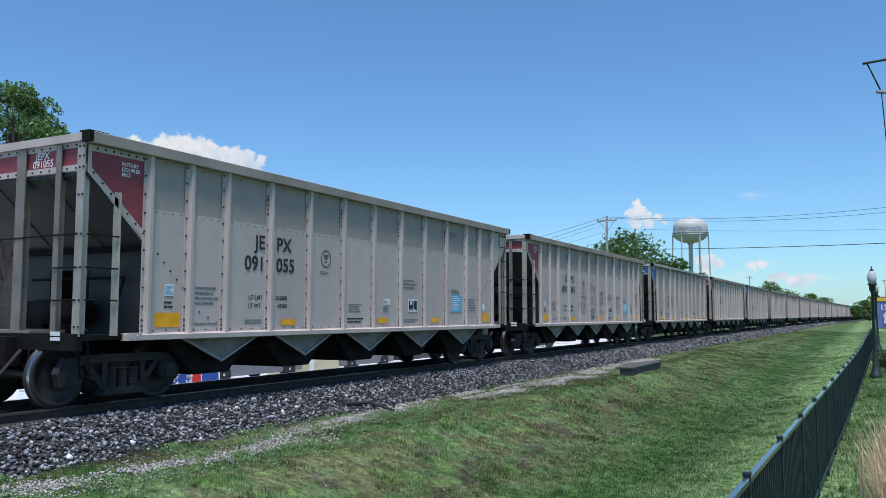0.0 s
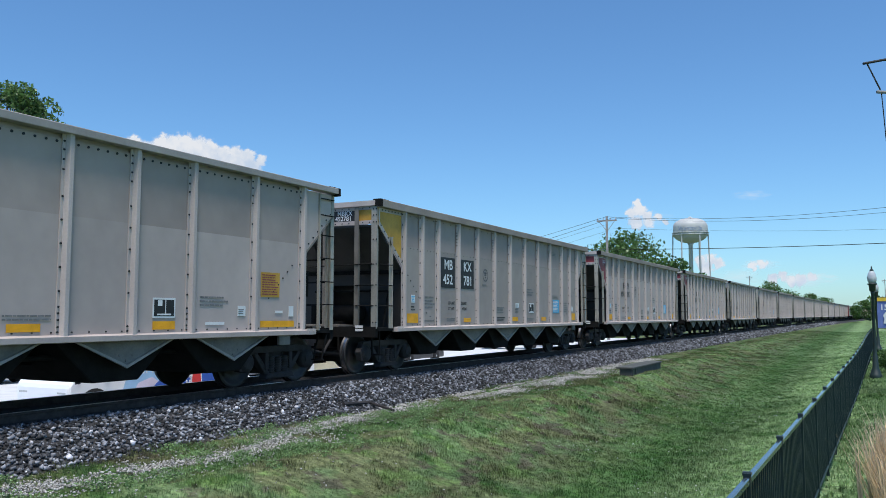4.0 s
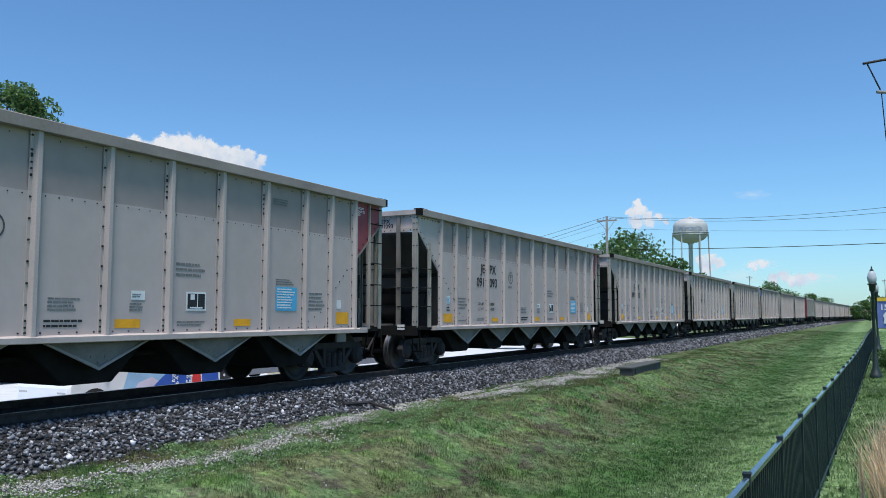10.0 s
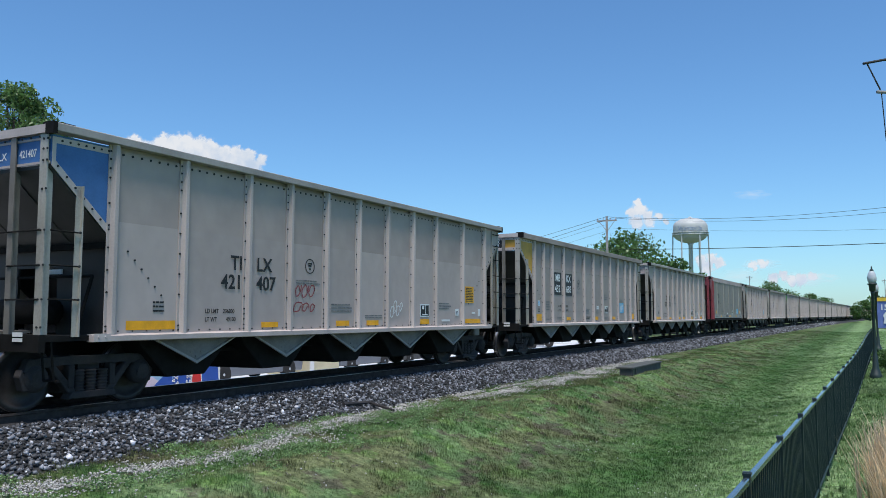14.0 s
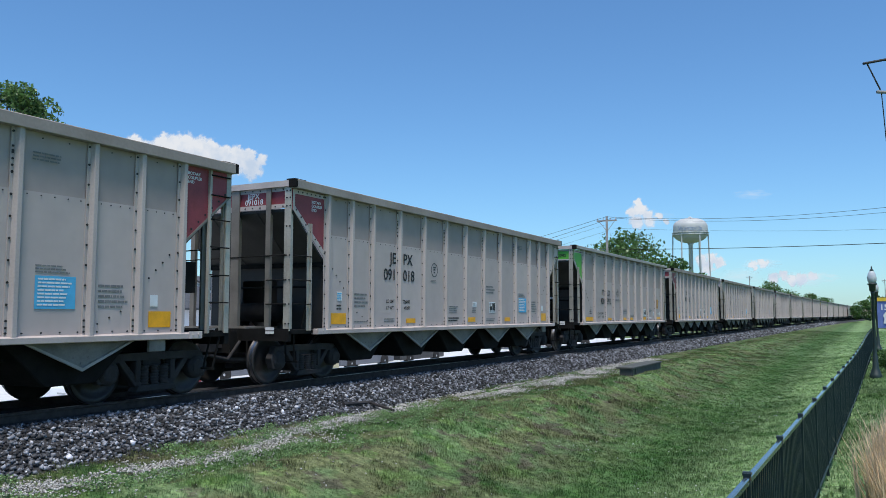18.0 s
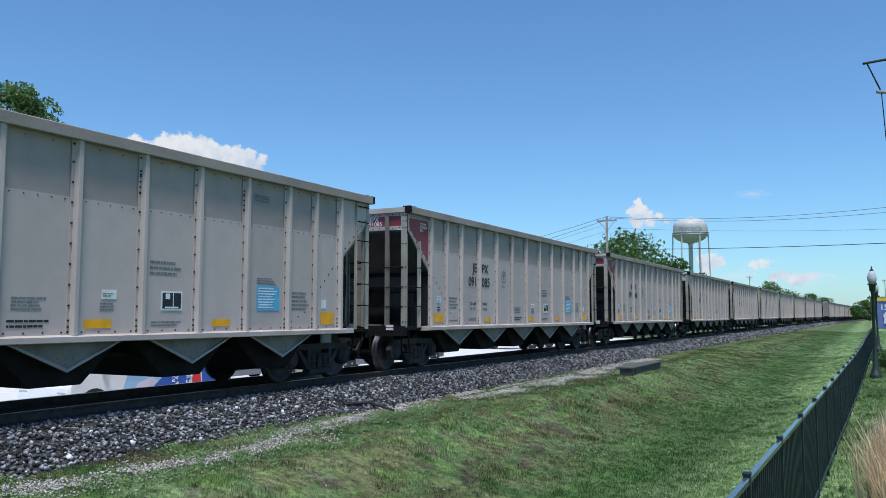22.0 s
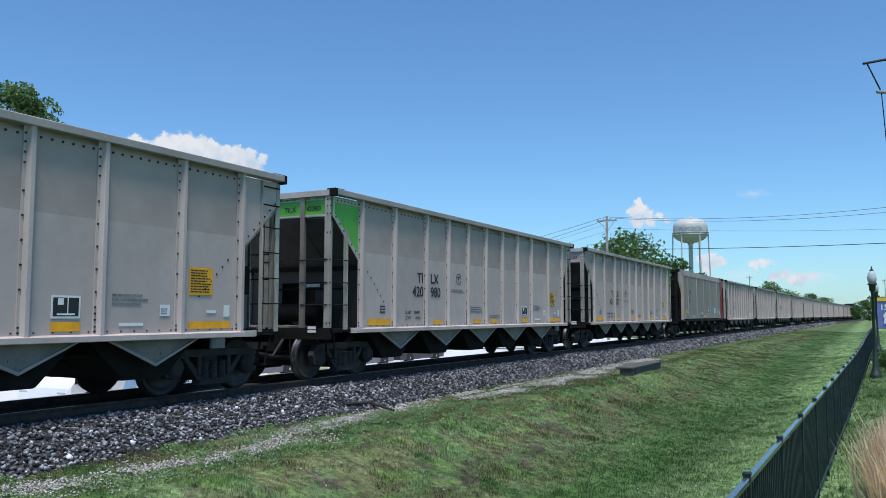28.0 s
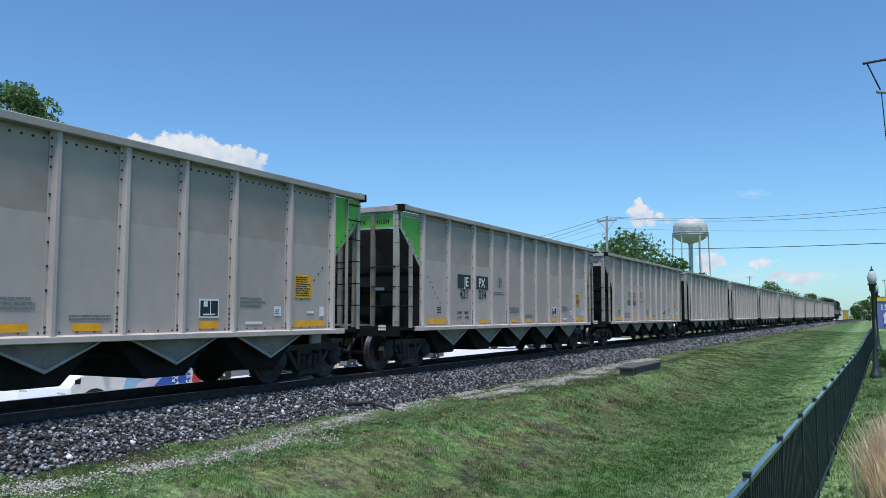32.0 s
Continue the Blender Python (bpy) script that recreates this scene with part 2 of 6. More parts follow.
def sheet(name, xs, ys, height, material, label, cat):
    v = [(x + (side_at(y) if abs(x) < 100 else 0), y, height(x + (side_at(y) if abs(x) < 100 else 0), y)) for y in ys for x in xs]
    w = len(xs)
    f = [(j * w + i, j * w + i + 1, (j + 1) * w + i + 1, (j + 1) * w + i) for j in range(len(ys) - 1) for i in range(w - 1)]
    me = bpy.data.meshes.new(name)
    me.from_pydata(v, [], f)
    me.polygons.foreach_set("use_smooth", [True] * len(f))
    me.materials.append(material)
    return tagged(new(name, me), label, cat, kind="structure")


gx = [-3000, -800, -200, -100, -60, -40, -30, -22, -14.1, -13.5, -12.8, -12.3, -9.78] + [round(-9.6 + 0.2 * i, 2) for i in range(68)] + [4.2, 5, 7, 12, 25, 60, 99, 300, 900, 3000]
gy = [-900, -200, -60, -30, -15, -8] + [-4 + 0.5 * i for i in range(110)] + [51 + 1.5 * i for i in range(40)] + [112 + 8 * i for i in range(40)] + [440, 520, 620, 800, 1200, 2000, 4000]
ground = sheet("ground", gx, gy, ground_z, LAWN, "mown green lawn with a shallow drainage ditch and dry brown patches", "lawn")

# bright paved lot beyond the track
bm = BM()
box(bm, -56, -14.15, -30, 90, -1.5, -1.25)
thing("pavement", bm, CONC, "pale sunlit concrete car park beyond the railway", "car park", kind="structure")


# ---- track ----
def ballast_z(x0):
    return float(np.interp(x0, [-14.4, -13.1, -12.7, -9.79, -9.59, -8.86, -8.5], [-1.05, -0.22, -0.13, -0.13, -0.17, -0.52, -0.68]))


BED = mat("ballast_bed", (0.028, 0.028, 0.03), 0.95, 0, 0.7, 14, 1.0, 45, 0)
bx = [-14.4, -13.7, -13.1, -12.7, -12.3, -11.8, -11.09, -10.4, -9.79, -9.59, -9.4, -9.2, -9.0, -8.86, -8.74, -8.62, -8.5]
by = [-40 + 2 * i for i in range(70)] + [102 + 8 * i for i in range(60)] + [600, 700, 900]
bed = sheet("ballast", bx, by, lambda x, y: ballast_z(x - side_at(y)) + (0.03 * noise.noise((x * 3, y * 3, 0)) if y < 60 else 0), BED, "grey crushed stone ballast under the railway track", "ballast")


def rail(name, off):
    prof = [(-0.07, -0.17), (0.07, -0.17), (0.07, -0.155), (0.012, -0.14), (0.012, -0.045), (0.036, -0.035), (0.036, -0.004), (-0.036, -0.004), (-0.036, -0.035), (-0.012, -0.045), (-0.012, -0.14), (-0.07, -0.155)]
    root = thing(name, None, None, "rusty steel rail with a polished running surface", "rail", "rails of the track", kind="structure")
    for nm, outline, mt in (("rail_web", prof, RAIL), ("rail_head", [(-0.03, -0.004), (0.03, -0.004), (0.024, 0.0), (-0.024, 0.0)], RAILTOP)):
        v, f, w = [], [], len(outline)
        ss = [-60 + 20 * i for i in range(48)]
        for s in ss:
            x, y, th = line_at(s)
            for p, q in outline:
                v.append((x + (off + p) * math.cos(th), y - (off + p) * math.sin(th), q))
        for j in range(len(ss) - 1):
            for i in range(w):
                f.append((j * w + i, j * w + (i + 1) % w, (j + 1) * w + (i + 1) % w, (j + 1) * w + i))
        me = bpy.data.meshes.new(nm)
        me.from_pydata(v, [], f)
        me.materials.append(mt)
        part(nm, me, None, root)


rail("rail", 0.755)
rail("rail", -0.755)

# ---- hopper cars ----
HALF, TOP, SILL = 7.46, 4.02, 0.98
RIBS = {"a": [-6.32, -5.47, -4.63, -3.48, -2.31, -1.15, 0.01, 1.18, 2.33, 3.48, 4.64, 5.49, 6.34],
        "b": [-6.4, -5.02, -3.5, -2.33, -1.165, 0, 1.165, 2.33, 3.5, 5.02, 6.4],
        "c": [-6.3, -4.89, -2.26, 0.0, 2.26, 4.89, 6.3]}
EDGE = {"a": 6.33, "b": 6.4, "c": 6.4}
POCKETS = [-4.6, -2.3, 0.0, 2.33, 4.62]
LONG, HIGH = 0.988, 0.965
CACHE = {}


def cached(key, material, build, bevel=0.0):
    full = (key, material.name)
    if full not in CACHE:
        bm = BM()
        build(bm)
        CACHE[full] = mesh_of(key if isinstance(key, str) else key[0], bm, material, bevel)
    return CACHE[full]


def text_mesh(words, size, material, align="LEFT"):
    key = ("text", words, size, material.name, align)
    if key not in CACHE:
        cu = bpy.data.curves.new("lettering", "FONT")
        cu.body, cu.size, cu.align_x = words, size, align
        cu.offset = size * 0.02
        tmp = new("lettering", cu)
        me = bpy.data.meshes.new_from_object(tmp.evaluated_get(bpy.context.evaluated_depsgraph_get()))
        bpy.data.objects.remove(tmp)
        me.materials.clear()
        me.materials.append(material)
        CACHE[key] = me
    return CACHE[key]


def on_side(x, y, z):
    """The pose of lettering on the side that faces +x."""
    return Matrix.Translation((x, y, z)) @ Matrix(((0, 0, 1, 0), (1, 0, 0, 0), (0, 1, 0, 0), (0, 0, 0, 1)))


def on_end(x, y, z):
    """The pose of lettering on the end that faces -y."""
    return Matrix.Translation((x, y, z)) @ Matrix(((1, 0, 0, 0), (0, 0, -1, 0), (0, 1, 0, 0), (0, 0, 0, 1)))


def rib_mesh(bm, z0=1.0, z1=3.92):
    prism(bm, [(1.512, -0.1), (1.53, -0.1), (1.53, -0.056), (1.592, -0.03), (1.598, -0.022), (1.598, 0.036), (1.592, 0.044), (1.53, 0.06), (1.53, 0.096), (1.512, 0.096)], "z", z0, z1)


def decal(car, name, material, y0, y1, z0, z1, x=1.519, label=""):
    w, h = round(y1 - y0, 3), round(z1 - z0, 3)
    me = cached((name, w, h), material, lambda bm: box(bm, 0, 0.004, 0, w, 0, h))
    return part(name, me, None, car, label, m=Matrix.Translation((x, y0, z0)))


def bars(bm, w, h, rows, seed):
    rnd = random.Random(seed)
    step = h / rows
    for r in range(rows):
        y = 0.0
        full = w * rnd.uniform(0.7, 1.0)
        while y < full:
            l = rnd.uniform(0.03, 0.12)
            box(bm, 0, 0.003, y, min(y + l, full), h - (r + 0.7) * step, h - (r + 0.25) * step)
            y += l + 0.012


def stencil(car, y0, z0, w, h, rows, seed=1, material=None, x=1.517):
    material = material or FAINT
    me = cached(("stencil", round(w, 3), round(h, 3), rows, seed), material, lambda bm: bars(bm, w, h, rows, seed))
    return tagged(part("stencil", me, None, car, "small worn stencil lines", m=Matrix.Translation((x, y0, z0))), kind="stuff")


def wheelset_mesh(bm):
    for sx in (-1, 1):
        prof = [(0.10, 0.80), (0.20, 0.78), (0.36, 0.755), (0.38, 0.80), (0.452, 0.80), (0.46, 0.79), (0.462, 0.72), (0.485, 0.70), (0.487, 0.685), (0.40, 0.675), (0.36, 0.70), (0.2, 0.72), (0.1, 0.72)]
        lathe(bm, [(r, sx * h) for r, h in prof], 28, "x")
    lathe(bm, [(0.09, -1.02), (0.09, -0.7), (0.08, 0), (0.09, 0.7), (0.09, 1.02)], 10, "x")
    for sx in (-1, 1):
        for i in range(3):
            a = i * math.tau / 3
            c = (sx * 1.0, 0.05 * math.cos(a), 0.05 * math.sin(a))
            box(bm, min(sx * 1.02, sx * 1.04), max(sx * 1.02, sx * 1.04), c[1] - 0.014, c[1] + 0.014, c[2] - 0.014, c[2] + 0.014)


def tread_mesh(bm):
    for sx in (-1, 1):
        lathe(bm, [(0.463, sx * 0.785), (0.466, sx * 0.725)], 28, "x", caps=False)


def frame_mesh(bm):
    """One cast side frame: top chord, diagonals, pedestals and bottom shelf."""
    x0, x1 = 0.94, 1.08
    prism(bm, [(-1.08, 0.55), (-1.02, 0.72), (-0.6, 0.74), (0.6, 0.74), (1.02, 0.72), (1.08, 0.55), (0.98, 0.56), (0.6, 0.62), (-0.6, 0.62), (-0.98, 0.56)], "x", x0, x1)
    for s in (-1, 1):
        prism(bm, [(s * 0.62, 0.64), (s * 0.74, 0.64), (s * 0.36, 0.2), (s * 0.24, 0.24)], "x", x0, x1)
        prism(bm, [(s * 0.3, 0.62), (s * 0.4, 0.62), (s * 0.4, 0.3), (s * 0.3, 0.3)], "x", x0 + 0.02, x1 + 0.02)
        lathe(bm, [(0.17, x0 - 0.02), (0.19, x0 + 0.02), (0.19, x1), (0.13, x1 + 0.05), (0.11, x1 + 0.06)], 14, "x", (0, s * 0.889, 0.457))
        prism(bm, [(s * 1.1, 0.6), (s * 0.98, 0.3), (s * 1.08, 0.3), (s * 1.14, 0.5)], "x", x0, x1)
    prism(bm, [(-0.42, 0.14), (0.42, 0.14), (0.36, 0.24), (-0.36, 0.24)], "x", x0, x1 + 0.05)


def spring_mesh(bm):
    prof = []
    for i in range(7):
        prof += [(0.075, 0.24 + i * 0.045), (0.095, 0.255 + i * 0.045), (0.075, 0.272 + i * 0.045)]
    for dy in (-0.2, 0, 0.2):
        lathe(bm, prof, 10, "z", (1.04, dy, 0))


def flip(me, key, sy=-1):
    """The same mesh seen in a mirror across the car."""
    full = ("flip", key, me.name)
    if full not in CACHE:
        c = me.copy()
        c.transform(Matrix.Diagonal((sy, 1, 1, 1)))
        c.flip_normals()
        CACHE[full] = c
    return CACHE[full]


WHEELSETS = []


def truck(car, y, spin):
    root = part("truck", cached("truck", RUSTY, lambda bm: (box(bm, -1.0, 1.0, -0.18, 0.18, 0.48, 0.66), box(bm, -0.3, 0.3, -0.3, 0.3, 0.62, 0.72), box(bm, -0.96, 0.96, -0.3, 0.3, 0.22, 0.5))), None, car, "dusty dark cast steel two-axle truck", m=pose(0, y, 0) @ Matrix.Diagonal((1, 1 / LONG, 1 / HIGH, 1)))
    fr = cached("side_frame", RUSTY, frame_mesh, 0.012)
    part("side_frame", fr, None, root)
    part("side_frame", flip(fr, "f"), None, root)
    sp = cached("springs", RUSTY, spring_mesh)
    tagged(part("spring_nest", sp, None, root), kind="stuff")
    for s in (-1, 1):
        ws = part("wheelset", CACHE.get("wheelset") or two_tone_wheels(), None, root, m=pose(0, s * 0.889, 0.457))
        if spin:
            WHEELSETS.append((ws, car, s * 0.889))


def two_tone_wheels():
    bm = BM()
    wheelset_mesh(bm)
    n = len(bm.faces)
    tread_mesh(bm)
    bm.faces.ensure_lookup_table()
    for f in bm.faces[n:]:
        f.material_index = 1
    me = mesh_of("wheelset", bm, WHEEL)
    me.materials.append(TREAD)
    CACHE["wheelset"] = me
    return me


def bolt(bm, x, y, z, r=0.016, h=0.012):
    """A small six-sided bolt head on a sheet that faces +x."""
    ring = [[bm.verts.new((x + d, y + r * math.cos(a * math.tau / 6), z + r * math.sin(a * math.tau / 6))) for a in range(6)] for d in (0, h)]
    bm.faces.new(ring[1])
    for i in range(6):
        bm.faces.new((ring[0][i], ring[0][(i + 1) % 6], ring[1][(i + 1) % 6], ring[1][i]))


def rivets_mesh(kind):
    def build(bm):
        ribs = RIBS[kind]
        for k, y in enumerate(ribs):
            if kind == "a":
                rows = [1.13, 1.2, 1.29] + [1.5 + 0.29 * i for i in range(8)] + [3.79]
                rows += [3.25 + 0.085 * i for i in range(5)] if k in (3, 5, 7, 9) else []
            else:
                rows = [1.13, 1.2] + [1.7 + 0.33 * i for i in range(5)] + [3.4, 3.54, 3.68, 3.8]
                rows += [1.3, 1.39, 1.48] if k in (2, 4, 6, 8) else []
            for z in rows:
                bolt(bm, 1.53, y - 0.077, z, 0.017)
        for lo, hi in zip(ribs, ribs[1:]):
            n = int((hi - lo - 0.2) / 0.25)
            for i in range(n + 1):
                bolt(bm, 1.512, lo + 0.16 + (hi - lo - 0.32) * i / max(n, 1), 1.125, 0.013)
            n = max(3, int((hi - lo - 0.3) / (0.2 if kind == "a" else 0.16)))
            for i in range(n + 1):
                y = lo + 0.16 + (hi - lo - 0.34) * i / n
                if kind == "a":
                    bolt(bm, 1.514, y, 2.99, 0.01, 0.008)
                    if i % 2:
                        bolt(bm, 1.5, y, 3.78, 0.009, 0.012)
                else:
                    bolt(bm, 1.511, y, 3.785, 0.02)
        for e in (-1, 1):
            for i in range(6):
                t = (i + 0.7) / 6
                bolt(bm, 1.512, e * (6.2 - 0.8 * t), 2.42 - 0.78 * t, 0.017)
            if kind == "a":
                for i in range(3):
                    bolt(bm, 1.512, e * (5.2 - 0.2 * i), 1.42 - 0.09 * i, 0.014)
    return build


def hopper_car(kind, front, rear, mark, number, spin=True, boxed=""):
    car = thing("coal_hopper_car", None, None, "weathered grey aluminium coal hopper car, ribbed sides", "hopper car", "cars of the coal train")
    near_ribs = RIBS[kind]
    k = EDGE[kind]
    # side sheets, bay by bay
    for a, b in zip(near_ribs, near_ribs[1:]):
        w = round(b - a, 3)
        if kind == "c":
            lo = cached(("side_panel", w, "c"), SMOOTH, lambda bm: box(bm, 1.5, 1.56, 0, w, 1.4, 3.7))
        elif kind == "a":
            lo = cached(("side_panel", w), ALU_M if boxed == "m" else ALU, lambda bm: box(bm, 1.495, 1.514, 0, w, 1.02, 3.03))
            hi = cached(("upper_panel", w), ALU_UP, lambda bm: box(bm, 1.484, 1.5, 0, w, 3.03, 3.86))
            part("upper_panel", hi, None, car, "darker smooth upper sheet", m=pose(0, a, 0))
        else:
            lo = cached(("side_panel", w, "b"), ALU_B, lambda bm: box(bm, 1.495, 1.512, 0, w, 1.02, 2.76))
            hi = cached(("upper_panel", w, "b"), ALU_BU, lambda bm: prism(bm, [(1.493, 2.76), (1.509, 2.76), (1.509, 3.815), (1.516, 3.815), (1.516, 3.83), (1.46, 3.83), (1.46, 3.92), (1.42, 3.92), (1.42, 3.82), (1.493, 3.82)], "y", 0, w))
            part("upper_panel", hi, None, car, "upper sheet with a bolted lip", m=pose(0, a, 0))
        part("side_panel", lo, None, car, m=pose(0, a, 0))
    rb = cached("rib", RIB, rib_mesh) if kind != "c" else cached("thin_post", POSTC, lambda bm: box(bm, 1.55, 1.59, -0.028, 0.028, 1.42, 3.67), 0.006)
    for y in near_ribs[1:-1] if kind == "c" else near_ribs:
        part("rib", rb, None, car, m=pose(0, y, 0))
    if kind == "c":
        def eave(bm):
            prism(bm, [(1.54, 3.69), (1.578, 3.69), (1.582, 3.715), (1.5, 4.03), (1.44, 4.03)], "y", -6.36, 6.5)
        part("eave_strip", cached("eave_strip", SMOOTH, eave), None, car)
        def skirt(bm):
            box(bm, 1.5, 1.588, -6.28, 6.28, 1.15, 1.42)
        part("skirt", cached("skirt", SKIRT, skirt), None, car, "paler lower skirt sheet")
        def bolts(bm):
            for i in range(62):
                bolt(bm, 1.582, -6.1 + 0.2 * i, 3.73, 0.012)
                bolt(bm, 1.588, -6.1 + 0.2 * i, 1.39, 0.011)
            for y in near_ribs[1:-1]:
                for z in (1.6, 2.2, 2.8, 3.4):
                    bolt(bm, 1.56, y - 0.09, z, 0.012)
            for y in (-3.55, -3.4, -1.2, -1.05, 1.05, 1.2, 3.4, 3.55):
                for i in range(8):
                    bolt(bm, 1.56, y, 2.0 + 0.2 * i, 0.011)
            for i in range(10):
                bolt(bm, 1.57, -6.36, 1.3 + 0.24 * i, 0.016)
        tagged(part("bolts", cached("bolts_c", STAMP, bolts), None, car), kind="stuff")
        for e, colour in ((-1, front), (1, rear)):
            paint = CORNER if colour is BLACK else colour or SMOOTH
            def hood(bm):
                prism(bm, [(e * 6.3, 3.98), (e * 6.3, 1.06), (e * 6.62, 1.06), (e * 6.62, 2.6), (e * 7.36, 3.36), (e * 7.36, 3.98)], "x", 1.5135, 1.54)
            part("end_hood", cached("end_hood_" + str(e), paint, hood), None, car, "painted end hood")
            def corner(bm):
                box(bm, 1.54, 1.57, min(e * 6.28, e * 6.46), max(e * 6.28, e * 6.46), 1.02, 3.74)
                box(bm, 1.57, 1.6, min(e * 6.26, e * 6.3), max(e * 6.26, e * 6.3), 1.02, 3.74)
            part("corner_flange", cached("corner_flange_" + str(e), paint, corner), None, car)
            def peak(bm):
                prism(bm, [(e * 6.34, 3.72), (e * 6.75, 3.99), (e * 7.44, 3.99), (e * 7.44, 4.05), (e * 6.34, 4.05)], "x", 1.46, 1.55)
            part("hood_edge", cached("hood_edge_" + str(e), SMOOTH if colour is BLACK else paint, peak), None, car)
    if kind != "c":
        tagged(part("rivets", cached("rivets_" + kind, INK, rivets_mesh(kind)), None, car), kind="stuff")
    def far(bm):
        box(bm, -1.514, -1.495, -k, k, 1.02, 3.88)
    part("far_side", cached("far_side_" + kind, ALU, far), None, car)
    low = 3.845 if kind == "a" else 3.9
    def chord(bm):
        prism(bm, [(1.44, low), (1.63, low), (1.637, low + 0.008), (1.637, 4.006), (1.625, 4.018), (1.44, 4.018)], "y", -HALF, HALF)
    def slim(bm):
        prism(bm, [(1.3, 3.9), (1.45, 3.9), (1.45, 4.02), (1.44, 4.03), (1.3, 4.03)], "y", -HALF, HALF)
    ch = cached("top_chord_" + kind, CHORD if kind == "a" else CHORD_B, chord) if kind != "c" else cached("slim_chord", SMOOTH, slim)
    part("top_chord", ch, None, car)
    part("top_chord", flip(ch, "c"), None, car)
    def sill(bm):
        prism(bm, [(1.46, SILL), (1.6, SILL), (1.62, 0.99), (1.62, 1.065), (1.53, 1.09), (1.46, 1.09)], "y", -6.72, 6.72)
    sl = cached("side_sill", RIB if kind != "c" else BLACK, sill)
    part("side_sill", sl, None, car)
    underframe(car, kind)
    if kind != "c":
        for e in (-1, 1):
            part("jacking_plate", cached("jacking_plate", RIB, lambda bm: (box(bm, 1.615, 1.63, -0.14, 0.14, 0.985, 1.1), bolt(bm, 1.63, -0.06, 1.05, 0.018), bolt(bm, 1.63, 0.06, 1.05, 0.018))), None, car, m=pose(0, e * 6.6, 0))
        part("hanger_plate", cached("hanger_plate", PLATE, lambda bm: box(bm, 1.5, 1.56, -0.16, 0.16, 0.8, 0.985), 0.008), None, car, "grey plate under the sill", m=pose(0, 5.88, 0))
    for e, colour in ((-1, front), (1, rear)):
        if kind == "c":
            car_end(car, e, CORNER if colour is BLACK else colour or SMOOTH, colour or SMOOTH, BLACK if colour is BLACK else None, k, kind)
        else:
            car_end(car, e, colour or (ALU if kind == "a" else ALU_B), k=k, kind=kind, far=not spin)
    for y in (-6.3, 6.3):
        truck(car, y, spin)
    if spin:
        lettering(car, kind, front, rear, mark, number, boxed)
    car.scale = (1, LONG, HIGH)
    return car


def underframe(car, kind):
    part("centre_sill", cached("centre_sill", BLACK, lambda bm: box(bm, -0.28, 0.28, -7.7, 7.7, 0.62, 1.05)), None, car)
    def pocket(bm):
        prism(bm, [(-1.13, 1.06), (1.13, 1.06), (0.42, 0.36), (-0.42, 0.36)], "x", -1.25, 1.25)
    def plate(bm):
        prism(bm, [(-0.9, 0.985), (0.9, 0.985), (0.06, 0.6), (-0.06, 0.6)], "x", 1.42, 1.44)
        n = len(bm.faces)
        for s in (-1, 1):
            prism(bm, [(s * 0.92, 0.985), (s * 0.85, 0.985), (0, 0.615), (0, 0.565)], "x", 1.44, 1.475)
        for y, z in ((0.12, 0.76), (-0.12, 0.76), (0.0, 0.68)):
            bolt(bm, 1.44, y, z, 0.02)
        bm.faces.ensure_lookup_table()
        for f in bm.faces[n:n + 12]:
            f.material_index = 1
    for y in POCKETS:
        pk = part("hopper_pocket", cached("hopper_pocket", BLACK, pocket, 0.02), None, car, "black discharge hopper", m=pose(0, y, 0))
        pl = cached("hopper_plate", PLATE if kind != "c" else BLACK, plate)
        if len(pl.materials) < 2:
            pl.materials.append(SKIRT if kind != "c" else BLACK)
        part("hopper_plate", pl, None, pk, "grey triangular plate")
        if kind == "c":
            part("tag", cached("pocket_tag", CORNER, lambda bm: box(bm, 1.446, 1.45, -0.12, 0.12, 0.88, 0.94)), None, pk, "tan metal tag")
            part("lettering", text_mesh("STAND CLEAR OF DOORS", 0.075, WHITE), None, pk, "white warning lettering", m=on_side(1.445, -0.52, 0.79))
    part("floor_sheet", cached("floor_sheet", BLACK, lambda bm: box(bm, -1.49, 1.49, -4.7, 4.7, 1.06, 1.12)), None, car)
    part("brake_beam", cached("brake_beam", BLACK, lambda bm: (tube(bm, (0.9, -5.2, 0.75), (0.9, 5.2, 0.75), 0.04), tube(bm, (-0.5, -5.0, 0.7), (-0.5, 5.0, 0.7), 0.03))), None, car)


